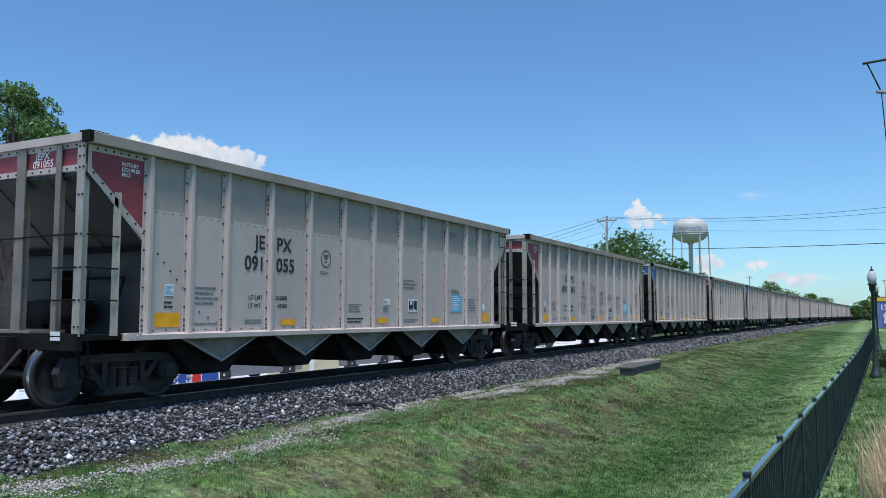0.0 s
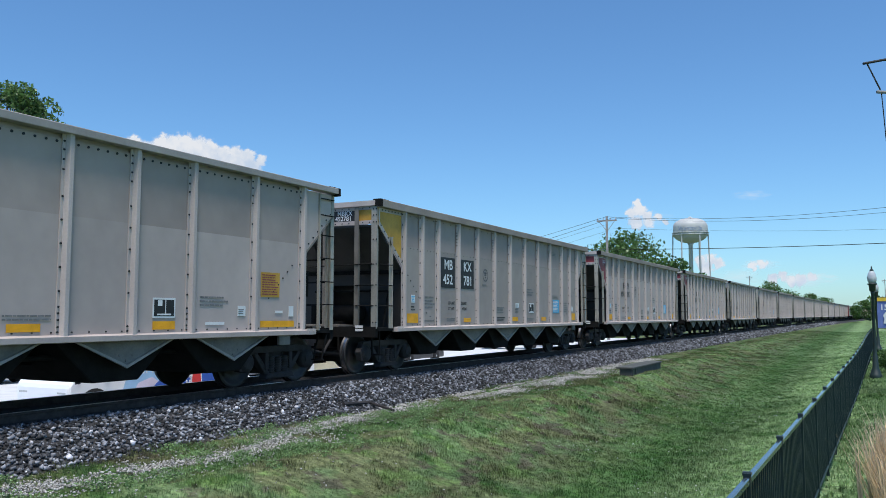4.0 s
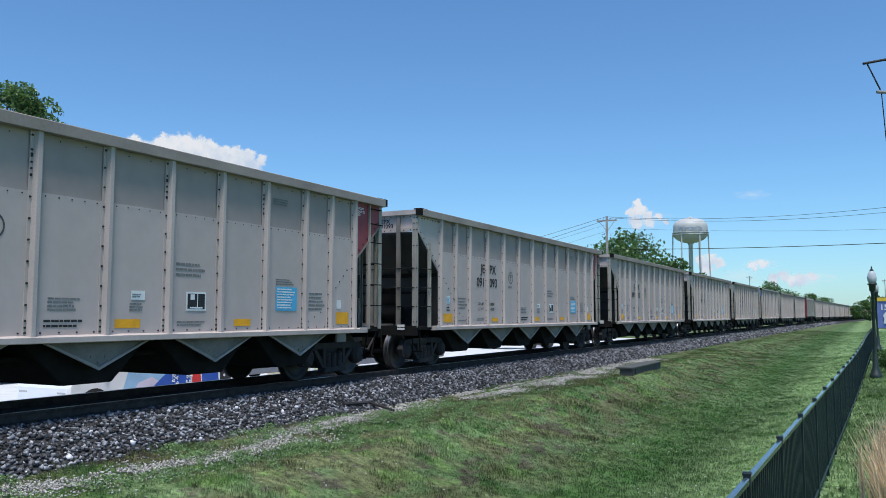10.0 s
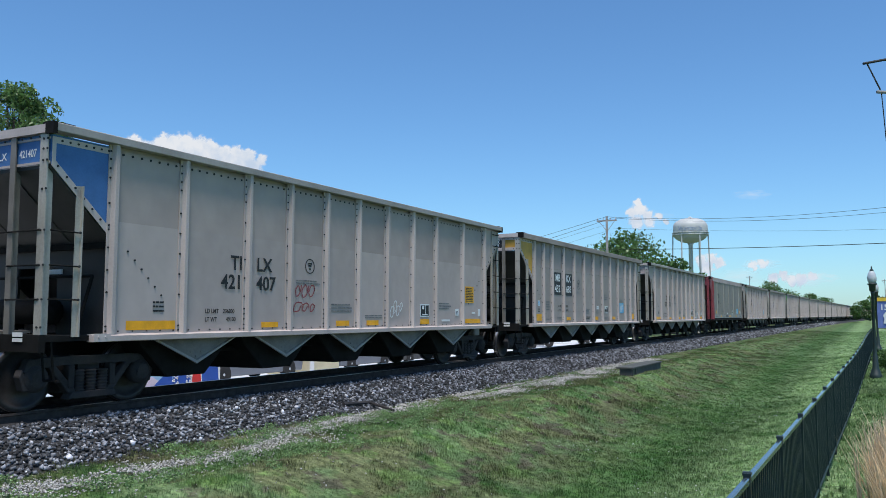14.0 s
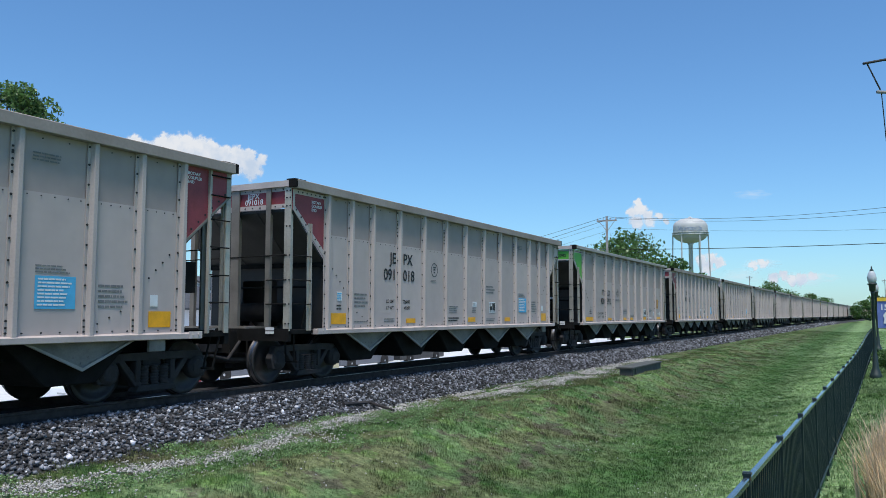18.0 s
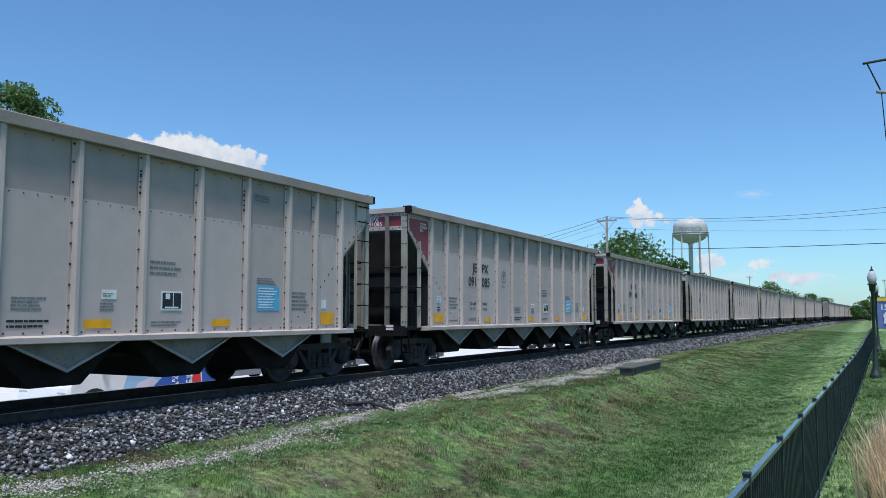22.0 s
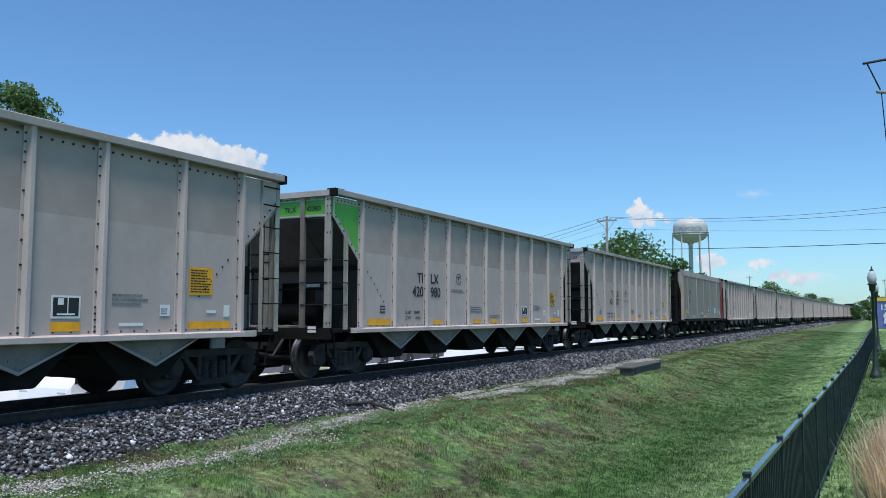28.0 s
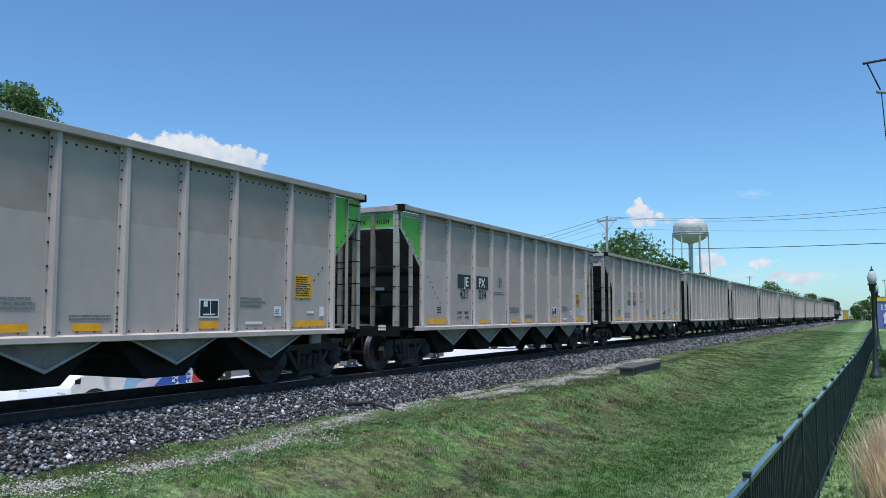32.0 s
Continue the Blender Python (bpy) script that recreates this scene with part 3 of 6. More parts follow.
def car_end(car, e, colour, cage=None, panel_colour=None, k=6.33, kind="a", far=False):
    """The open end cage: gussets, end panel, slope sheet, posts, ladder and coupler."""
    side = ("front_" if e < 0 else "rear_") + kind
    def key(n):
        return n + "_" + side
    def span(a, b):
        return min(e * a, e * b), max(e * a, e * b)
    lab = "painted corner panel" if colour not in (ALU, ALU_B) else ""
    trim = cage or RIB
    def gusset(bm):
        prism(bm, [(e * 7.42, 3.87), (e * k, 3.87), (e * k, 2.5), (e * 7.42, 3.44)], "x", 1.495, 1.512)
    def strip(bm):
        if e < 0:
            prism(bm, [(e * 7.42, 3.56), (e * 7.42, 3.43), (e * k, 2.48), (e * k, 2.61)], "x", 1.511, 1.52)
            prism(bm, [(e * 7.42, 3.84), (e * 7.42, 3.75), (e * k, 3.75), (e * k, 3.84)], "x", 1.511, 1.519)
            prism(bm, [(e * 7.42, 3.75), (e * 7.42, 3.5), (e * 7.36, 3.5), (e * 7.36, 3.75)], "x", 1.511, 1.519)
        else:
            prism(bm, [(e * 7.42, 3.45), (e * 7.42, 3.4), (e * k, 2.46), (e * k, 2.51)], "x", 1.49, 1.525)
    g = cached(key("corner_panel"), colour, gusset)
    part("corner_panel", g, None, car, lab)
    part("corner_panel", flip(g, "corner_panel"), None, car, lab)
    g = cached(key("edge_strip"), trim if e < 0 else POSTA, strip)
    part("edge_strip", g, None, car)
    def panel(bm):
        box(bm, -1.5, 1.5, *span(7.43, 7.41), 3.48, 3.87)
    part("end_panel", cached(key("end_panel"), panel_colour or colour, panel), None, car, lab)
    def trims(bm):
        for z, h in ((3.46, 0.09 if kind == "a" else 0.035), (3.8, 0.08 if kind == "a" else 0.03)):
            box(bm, -1.5, 1.5, *span(7.445, 7.43), z, z + h)
        box(bm, -1.5, 1.5, *span(7.5, 7.38), 3.88, 4.0)
    part("end_rail", cached(key("end_rail"), trim, trims), None, car)
    def bolts(bm):
        for i in range(7):
            t = (i + 0.5) / 7
            bolt(bm, 1.519 if e < 0 else 1.512, e * (7.4 + (k - 7.4) * t), (3.5 if e < 0 else 3.53) - 0.94 * t, 0.018)
            if e < 0:
                bolt(bm, 1.519, e * (7.34 + (k - 7.3) * t), 3.795, 0.017)
        if e > 0:
            return
        for z in (1.58, 2.05, 2.53):
            bolt(bm, 1.56, -k - 0.57, z, 0.02)
        q = Matrix.Rotation(radians(-90), 4, "Z")
        n = len(bm.verts)
        for i in range(15):
            for z in (3.5, 3.84) if kind == "a" else (3.84,):
                bolt(bm, 7.446, -1.3 + 0.186 * i, z, 0.015)
        for z in (1.2, 1.58, 2.05, 2.53, 3.1, 3.5, 3.66, 3.8):
            for x in (1.42, 1.5):
                bolt(bm, 7.475, x, z, 0.017)
        bm.verts.ensure_lookup_table()
        bmesh.ops.transform(bm, matrix=q, verts=bm.verts[n:])
    if not far:
        tagged(part("bolts", cached(key("bolts"), INK, bolts), None, car), kind="stuff")
    def slope(bm):
        prism(bm, [(e * 7.42, 3.45), (e * 4.9, 1.15), (e * 4.9, 1.10), (e * 7.42, 3.40)], "x", -1.49, 1.49)
        for x in (-0.55, 0.62):
            prism(bm, [(e * 7.38, 3.41), (e * 6.35, 2.47), (e * 6.35, 2.4), (e * 7.44, 3.4)], "x", x - 0.04, x + 0.04)
    part("slope_sheet", cached(key("slope_sheet"), DARKRED if cage is RED else DARKALU, slope), None, car, "sloping end sheet, coloured dark for its shade")
    def bulk(bm):
        prism(bm, [(-1.48, 1.05), (-0.62, 1.05), (-0.62, 2.1), (0.3, 2.1), (0.3, 1.05), (1.48, 1.05), (1.48, 2.42), (-1.48, 2.42)], "y", *span(6.3, 6.34))
    part("bulkhead", cached(key("bulkhead"), DARKRED if cage is RED else ENDSHEET, bulk), None, car, "grey end sheet, shade darkening its colour")
    part("end_beam", cached(key("end_beam"), BLACK, lambda bm: box(bm, -1.47, 1.47, *span(6.34, 6.44), 2.36, 2.45)), None, car)
    def post(bm, w=0.055, d=0.1):
        box(bm, -w * 0.35, w * 0.35, *span(7.46, 7.46 - d), 1.1, 3.87)
        box(bm, -w, w, *span(7.475, 7.455), 1.06, 3.87)
    pm = cached(key("end_post"), cage or POSTA, post)
    lit = cached(key("corner_post"), cage or POSTC, lambda bm: post(bm, 0.075, 0.12))
    wide = cached(key("wide_post"), cage or POSTA, lambda bm: post(bm, 0.1, 0.14))
    for x, me in ((-1.44, lit), (-0.95, pm), (0.15, wide), (0.97, pm), (1.44, lit)) if kind == "a" else ((-1.44, lit), (-0.82, pm), (-0.15, pm), (0.78, pm), (1.42, lit)):
        part("end_post", me, None, car, m=pose(x, 0, 0))
    st = k + 0.57 if e < 0 else 6.97
    def stile(bm):
        box(bm, 1.5, 1.52, *span(st - 0.045, st + 0.045), 1.06, 3.2 if e < 0 else 3.87)
        box(bm, 1.52, 1.56, *span(st - 0.045, st - 0.025), 1.06, 3.2 if e < 0 else 3.87)
    part("ladder_stile", cached(key("ladder_stile"), cage or POSTC, stile), None, car)
    if e > 0:
        part("corner_stile", cached(key("corner_stile"), cage or POSTC, lambda bm: box(bm, 1.49, 1.52, 7.36, 7.46, 1.06, 3.87)), None, car)
    def rungs(bm):
        for z in (1.58, 2.05, 2.53) if e < 0 else (1.58, 2.05, 2.53, 3.0, 3.42, 3.76):
            tube(bm, (1.545, e * 7.42, z), (1.545, e * st, z), 0.013, n=6)
            if z < 2.6:
                tube(bm, (1.4, e * 7.485, z), (0.95 if kind == "a" else 0.76, e * 7.485, z), 0.013, n=6)
        tube(bm, (1.4, e * 7.475, 2.54), (-1.4, e * 7.475, 2.5), 0.012, n=6)
    if not far:
        part("ladder", cached(key("ladder"), cage or BLACK, rungs), None, car)
    def platform(bm):
        box(bm, -1.5, 1.5, *span(7.46, 6.7), 1.0, 1.08)
        box(bm, -1.5, 1.5, *span(7.5, 7.4), 0.86, 1.1)
        for x in (1.48, 1.28):
            tube(bm, (x, e * 7.3, 1.0), (x - 0.05, e * 7.2, 0.45), 0.018, n=6)
        box(bm, 1.22, 1.5, *span(7.2, 7.15), 0.44, 0.47)
        box(bm, 0.5, 0.54, *span(7.5, 6.6), 0.55, 0.86)
    part("end_sill", cached(key("end_sill"), BLACK, platform), None, car)
    if far:
        return
    part("deck_plate", cached(key("deck_plate"), POSTA, lambda bm: box(bm, -1.1, 0.5, *span(7.5, 6.9), 1.1, 1.14)), None, car, "worn steel deck plate")
    def coupler(bm):
        box(bm, -0.09, 0.09, *span(7.4, 7.95), 0.72, 0.92)
        prism(bm, [(-0.14, e * 7.85), (0.12, e * 7.85), (0.16, e * 8.1), (0.02, e * 8.26), (-0.12, e * 8.1)], "z", 0.66, 0.98)
        tube(bm, (0.35, e * 7.5, 0.85), (0.32, e * 7.8, 0.5), 0.03)
        tube(bm, (0.32, e * 7.8, 0.5), (0.3, e * 8.28, 0.6), 0.03)
    part("coupler", cached(key("coupler"), RUSTY, coupler), None, car)
    if e < 0:
        def brake(bm):
            lathe(bm, [(0.02, -0.75), (0.2, -0.72), (0.2, 0.35), (0.02, 0.4)], 14, "x", (0.2, -6.6, 1.42))
            box(bm, -0.9, -0.4, -6.6, -6.36, 1.15, 1.6)
            tube(bm, (1.2, -6.45, 1.95), (-0.9, -6.45, 1.95), 0.025, n=6)
            tube(bm, (1.2, -6.45, 1.95), (1.2, -6.7, 1.1), 0.025, n=6)
        part("brake_cylinder", cached("brake_cylinder", BLACK, brake), None, car)
        if kind == "b":
            for z, w in ((2.0, 0.34), (1.36, 0.36)):
                part("notice", cached(("notice", w), WHITE, lambda bm: box(bm, 0, w, -6.37, -6.345, 0, 0.075)), None, car, "small white notice", m=pose(0.08, 0, z))
    else:
        def wheel(bm):
            lathe(bm, [(0.26, 7.52), (0.29, 7.53), (0.29, 7.56), (0.26, 7.57)], 18, "z", (0, 0, 0))
            bmesh.ops.rotate(bm, verts=bm.verts[:], cent=(0, 0, 0), matrix=Matrix.Rotation(radians(-90), 3, "X"))
            bmesh.ops.translate(bm, verts=bm.verts[:], vec=(-0.65, 0, 2.45))
        part("brake_wheel", cached("brake_wheel", BLACK, wheel), None, car)
        def gear(bm):
            box(bm, -1.1, 0.1, 6.3, 7.0, 1.7, 2.2)
            box(bm, 0.15, 1.35, 6.45, 6.85, 1.74, 2.26)
            box(bm, 0.3, 1.15, 6.5, 6.8, 1.1, 1.42)
            for x, y in ((1.25, 6.6), (0.9, 6.95), (-0.4, 7.1), (0.5, 7.2)):
                tube(bm, (x, y, 1.1), (x, y, 2.5), 0.03, n=6)
        part("brake_gear", cached("brake_gear", BLACK, gear), None, car)
    def card(bm):
        box(bm, 0, 0.2, -0.004, 0.004, 0, 0.05)
        box(bm, 0, 0.2, -0.004, 0.004, 0.07, 0.13)
    part("reflector", cached("reflector", WHITE, card), None, car, m=pose(0.98, e * 7.51, 1.0))
    def cap(bm):
        box(bm, 1.42, 1.62, *span(7.5, 7.15), 4.0, 4.03)
        box(bm, 1.48, 1.643, *span(7.51, 7.44), 3.86, 4.02)
    part("corner_cap", cached(key("corner_cap"), BLACK, cap), None, car)


def lettering(car, kind, front, rear, mark, number, boxed):
    a, b = mark[:2], mark[2:]
    n0, n1 = number[:3], number[3:]
    if kind == "c":
        for words, z in ((mark, 2.62), (number.rstrip("0") if number[3:] == "000" else number, 2.15)):
            part("lettering", text_mesh(words, 0.37, INK), None, car, "worn black reporting mark", m=on_side(1.564, -4.68, z))
        for y, w, z, h, x in ((-5.53, 0.5, 1.48, 0.2, 1.562), (-3.73, 0.48, 1.23, 0.1, 1.59), (-0.06, 0.95, 1.23, 0.1, 1.59), (2.96, 0.62, 1.23, 0.1, 1.59), (5.05, 0.36, 1.5, 0.2, 1.562)):
            decal(car, "yellow_patch", YPANEL if w in (0.5, 0.62) else YELLOW, y, y + w, z, z + h, x, "yellow reflective patch")
        decal(car, "blue_panel", CYAN, 3.72, 4.38, 1.44, 1.86, 1.562, "bright blue stencilled panel")
        stencil(car, 3.76, 1.47, 0.58, 0.36, 7, 3, WHITE, 1.5665)
        decal(car, "data_panel", WHITE, 1.46, 1.88, 1.44, 1.72, 1.562, "white framed black data panel")
        decal(car, "data_field", INK, 1.49, 1.85, 1.47, 1.69, 1.5645)
        part("data_mark", cached("data_mark", WHITE, data_mesh), None, car, m=pose(1.567, 1.67, 1.58))
        decal(car, "card", WHITE, -6.22, -6.06, 1.44, 1.64, 1.562, "small white card")
        decal(car, "card_frame", INK, -6.25, -6.02, 1.69, 1.86, 1.562, "dark outlined card")
        decal(car, "card", SKIRT, -6.23, -6.04, 1.71, 1.78, 1.5645)
        decal(car, "card", WHITE, -0.74, -0.46, 1.43, 1.54, 1.562, "small white card")
        decal(car, "card", WHITE, 5.9, 6.06, 1.44, 1.64, 1.562, "small white card")
        stencil(car, -4.75, 1.6, 1.0, 0.22, 2, 21, x=1.561)
        stencil(car, -3.2, 1.6, 0.6, 0.24, 3, 22, x=1.561)
        stencil(car, 2.5, 1.6, 0.6, 0.24, 3, 23, x=1.561)
        stencil(car, 0.9, 1.95, 0.8, 0.3, 3, 24, x=1.561)
        stencil(car, -1.4, 1.2, 1.1, 0.16, 2, 25, INK, 1.589)
        stencil(car, -5.6, 1.22, 0.8, 0.1, 2, 26, INK, 1.589)
        stencil(car, 5.0, 1.22, 0.9, 0.1, 2, 27, INK, 1.589)
        part("ring_emblem", cached("ring_emblem", FAINT, ring_mesh), None, car, "thin circular stencil", m=pose(1.561, -2.86, 2.53) @ Matrix.Diagonal((1, 0.74, 0.74, 1)))
        for words, z in ((mark, 3.64), (number.rstrip("0"), 3.45)):
            part("lettering", text_mesh(words, 0.18, WHITE), None, car, m=on_end(0.86, -7.448, z))
        return
    if kind == "a":
        split, z0, z1, sz = -3.48, 2.58, 2.19, 0.36
        for y, w, h in ((-6.14, 0.52, 0.23), (-3.12, 0.43, 0.11), (0.2, 0.46, 0.13), (2.7, 0.42, 0.12), (5.72, 0.44, 0.25)):
            decal(car, "yellow_patch", YELLOW, y, y + w, 1.175, 1.175 + h, label="yellow reflective patch")
        decal(car, "blue_panel", CYAN, 3.8, 4.42, 1.45, 1.9, label="bright blue stencilled panel")
        stencil(car, 3.84, 1.48, 0.54, 0.4, 8, 3, WHITE, 1.5235)
        decal(car, "data_panel", WHITE, 1.58, 2.02, 1.44, 1.75, label="white framed black data panel")
        decal(car, "data_field", INK, 1.61, 1.99, 1.47, 1.72, 1.5215)
        part("data_mark", cached("data_mark", WHITE, data_mesh), None, car, m=pose(1.524, 1.8, 1.6))
        decal(car, "card", WHITE, -5.95, -5.77, 1.67, 1.86, label="small white card")
        stencil(car, -5.94, 1.69, 0.16, 0.15, 4, 6, CYAN, 1.5235)
        stencil(car, -5.95, 1.46, 0.2, 0.14, 2, 7, INK)
        decal(car, "card", WHITE, 0.48, 0.74, 1.6, 1.74, label="small white card")
        stencil(car, 0.5, 1.63, 0.2, 0.07, 2, 9, FAINT, 1.5235)
        stencil(car, 0.46, 1.42, 0.3, 0.14, 3, 4)
        decal(car, "card", WHITE, 5.74, 5.89, 1.5, 1.68, label="small white card")
        stencil(car, -5.3, 1.52, 0.56, 0.34, 4, 11)
        stencil(car, -5.3, 1.19, 0.58, 0.06, 1, 12)
        stencil(car, -0.9, 1.42, 0.56, 0.2, 4, 5)
        stencil(car, -0.95, 1.18, 0.7, 0.14, 2, 17, INK)
        stencil(car, 3.7, 3.45, 0.55, 0.14, 3, 8)
        stencil(car, 3.8, 1.93, 0.55, 0.13, 3, 18)
        stencil(car, 4.8, 1.45, 0.55, 0.38, 5, 13)
        stencil(car, 1.35, 1.98, 0.7, 0.26, 3, 14)
        stencil(car, 1.4, 1.18, 0.66, 0.1, 2, 19)
        stencil(car, -4.1, 1.2, 0.45, 0.1, 2, 20)
        stencil(car, -1.92, 2.2, 0.36, 0.07, 2, 28)
        for words, y, z in (("LD LMT", -4.02, 1.65), ("LT WT", -4.02, 1.5), ("236800", -3.28, 1.65), ("49200", -3.22, 1.5)):
            part("lettering", text_mesh(words, 0.11, INK), None, car, "black stencilled weight figures", m=on_side(1.519, y, z))
        ring = cached("ring_emblem", STAMP, ring_mesh)
        part("ring_emblem", ring, None, car, "thin circular stencil", m=pose(1.515, -1.72, 2.52) @ Matrix.Diagonal((1, 0.78, 0.82, 1)))
    else:
        split, z0, z1, sz = -3.5, 2.17, 1.83, 0.35
        for y, w, h in ((-6.1, 0.95, 0.14), (-3.09, 0.46, 0.1), (-0.78, 0.47, 0.11), (0.36, 0.48, 0.11), (2.74, 0.45, 0.13), (5.22, 0.96, 0.12)):
            decal(car, "yellow_patch", YELLOW, y, y + w, 1.14, 1.14 + h, label="yellow reflective patch")
        decal(car, "yellow_placard", YPANEL if number[-1] in "28" else YELLOW, 5.22, 5.74, 1.7, 2.16, label="yellow notice panel")
        stencil(car, 5.25, 1.73, 0.46, 0.4, 9, 16, RED if number[-1] in "28" else INK, 1.5235)
        decal(car, "data_panel", WHITE, 2.73, 3.19, 1.32, 1.64, label="white framed black data panel")
        decal(car, "data_field", INK, 2.76, 3.16, 1.35, 1.61, 1.5215)
        part("data_mark", cached("data_mark", WHITE, data_mesh), None, car, m=pose(1.524, 2.96, 1.49))
        decal(car, "card", WHITE, 4.62, 4.82, 1.35, 1.53, label="small white card")
        stencil(car, 4.64, 1.38, 0.15, 0.1, 3, 29, FAINT, 1.5235)
        decal(car, "card", WHITE, 6.02, 6.16, 1.34, 1.54, label="small white card")
        decal(car, "card", WHITE, 5.62, 5.84, 1.4, 1.45, label="small white card")
        stencil(car, 3.72, 1.5, 0.72, 0.2, 3, 13)
        decal(car, "card", WHITE, 3.85, 4.3, 1.2, 1.25, label="small white card")
        stencil(car, -0.95, 1.42, 0.75, 0.2, 3, 5)
        stencil(car, 0.3, 1.28, 0.7, 0.1, 2, 15)
        stencil(car, -2.1, 1.97, 0.76, 0.1, 2, 30)
        stencil(car, -5.6, 1.4, 0.3, 0.2, 3, 31, INK)
        for words, y, z in (("LD LMT", -4.5, 1.4), ("LT WT", -4.5, 1.26), ("236800", -4.08, 1.4), ("49100", -4.0, 1.26)):
            part("lettering", text_mesh(words, 0.105, INK), None, car, "black stencilled weight figures", m=on_side(1.518, y, z) @ Matrix.Diagonal((0.9, 1, 1, 1)))
        part("ring_emblem", cached("ring_emblem", INK, ring_mesh), None, car, "thin circular stencil", m=pose(1.515, -1.68, 2.34) @ Matrix.Diagonal((1, 0.68, 0.68, 1)))
    ink = INK
    if boxed:
        ink = WHITE
        for y in (split - 0.95, split + 0.2):
            decal(car, "number_board", INK, y, y + 0.78, z1 - 0.1 if boxed == "m" else z0 - 0.07, z0 + 0.31, label="black number board")
    for words, z in ((a, z0), (n0, z1)):
        part("lettering", text_mesh(words, sz, INK if boxed == "x" and z == z1 else ink, "RIGHT"), None, car, "reporting mark in large letters", m=on_side(1.5245, split - (0.3 if boxed else 0.12), z))
    for words, z in ((b, z0), (n1, z1)):
        part("lettering", text_mesh(words, sz, INK if boxed == "x" and z == z1 else ink), None, car, "reporting mark in large letters", m=on_side(1.5245, split + (0.34 if boxed else 0.2 if kind == "a" else 0.25), z))
    painted = front in (RED, BLUE)
    em = WHITE if painted else INK
    if boxed and front is not GREEN:
        decal_end = cached("end_board", INK, lambda bm: box(bm, 0.3, 0.9, -7.436, -7.43, 3.55, 3.82))
        part("number_board", decal_end, None, car, "black number board")
        em = WHITE
    if kind == "b":
        part("lettering", text_mesh(mark, 0.15, em), None, car, m=on_end(0.28, -7.437, 3.58))
        part("lettering", text_mesh(number, 0.15, em), None, car, m=on_end(0.86, -7.437, 3.58) @ Matrix.Diagonal((0.8, 1, 1, 1)))
    else:
        part("lettering", text_mesh(mark, 0.15, em), None, car, m=on_end(0.42, -7.437, 3.69))
        part("lettering", text_mesh(number, 0.15, em), None, car, m=on_end(0.36, -7.437, 3.57))
    if rear is RED:
        part("lettering", text_mesh("ROTARY\nCOUPLER\nEND", 0.072, WHITE), None, car, "white end lettering", m=on_side(1.514, 6.46, 3.7))
    if front is RED:
        part("lettering", text_mesh("ROTARY\nCOUPLER\nEND", 0.08, WHITE), None, car, "white end lettering", m=on_side(1.514, -6.83, 3.62))


def data_mesh(bm):
    box(bm, 0, 0.003, -0.13, -0.04, 0.02, 0.11)
    box(bm, 0, 0.003, 0.02, 0.035, -0.1, 0.12)
    box(bm, 0, 0.003, -0.14, 0.14, -0.125, -0.1)


def ring_mesh(bm):
    n = 28
    for i in range(n):
        a, b = i * math.tau / n, (i + 1) * math.tau / n
        q = [bm.verts.new((0.004, r * math.cos(t), r * math.sin(t))) for r, t in ((0.19, a), (0.222, a), (0.222, b), (0.19, b))]
        bm.faces.new(q)
    for z, w in ((0.06, 0.2), (-0.01, 0.14), (-0.1, 0.09)):
        box(bm, 0, 0.003, -w / 2, w / 2, z, z + 0.045)


SMOOTH = mat("dull_grey_sheet", (0.245, 0.205, 0.175), 0.6, 0.1, 0.35, 0.8, 0.05, 30, 0.05, streak=(1, 1, 0.25))
PLATE = mat("grimy_plate", (0.19, 0.172, 0.155), 0.7, 0.1, 0.4, 3, 0.1)
CORNER = mat("beige_corner_sheet", (0.45, 0.345, 0.275), 0.7, 0, 0.25, 2, 0.05, streak=(1, 1, 0.3))
# darkened copy of the red: the shade inside the car end
DARKRED = mat("shaded_red_sheet", (0.09, 0.02, 0.022), 0.7, 0, 0.4, 1.5, 0.1)
# slope sheet colour holds the shade on its downward face
DARKALU = mat("shaded_end_sheet", (0.045, 0.043, 0.04), 0.7, 0.1, 0.4, 1.5, 0.1)
POSTC = mat("weathered_corner_post", (0.4, 0.37, 0.32), 0.6, 0.15, 0.35, 2.5, 0.08, 25, 0.12, streak=(1, 1, 0.25))
SKIRT = mat("pale_skirt_sheet", (0.31, 0.285, 0.263), 0.6, 0.1, 0.3, 1.5, 0.05, 20, 0.05)
# grey bulkhead taken to near black, shade included in its colour
ENDSHEET = mat("shaded_bulkhead_sheet", (0.022, 0.021, 0.021), 0.6, 0.1, 0.4, 1.2, 0.08)
POSTA = mat("stained_end_post", (0.2, 0.18, 0.155), 0.6, 0.15, 0.3, 3, 0.1)

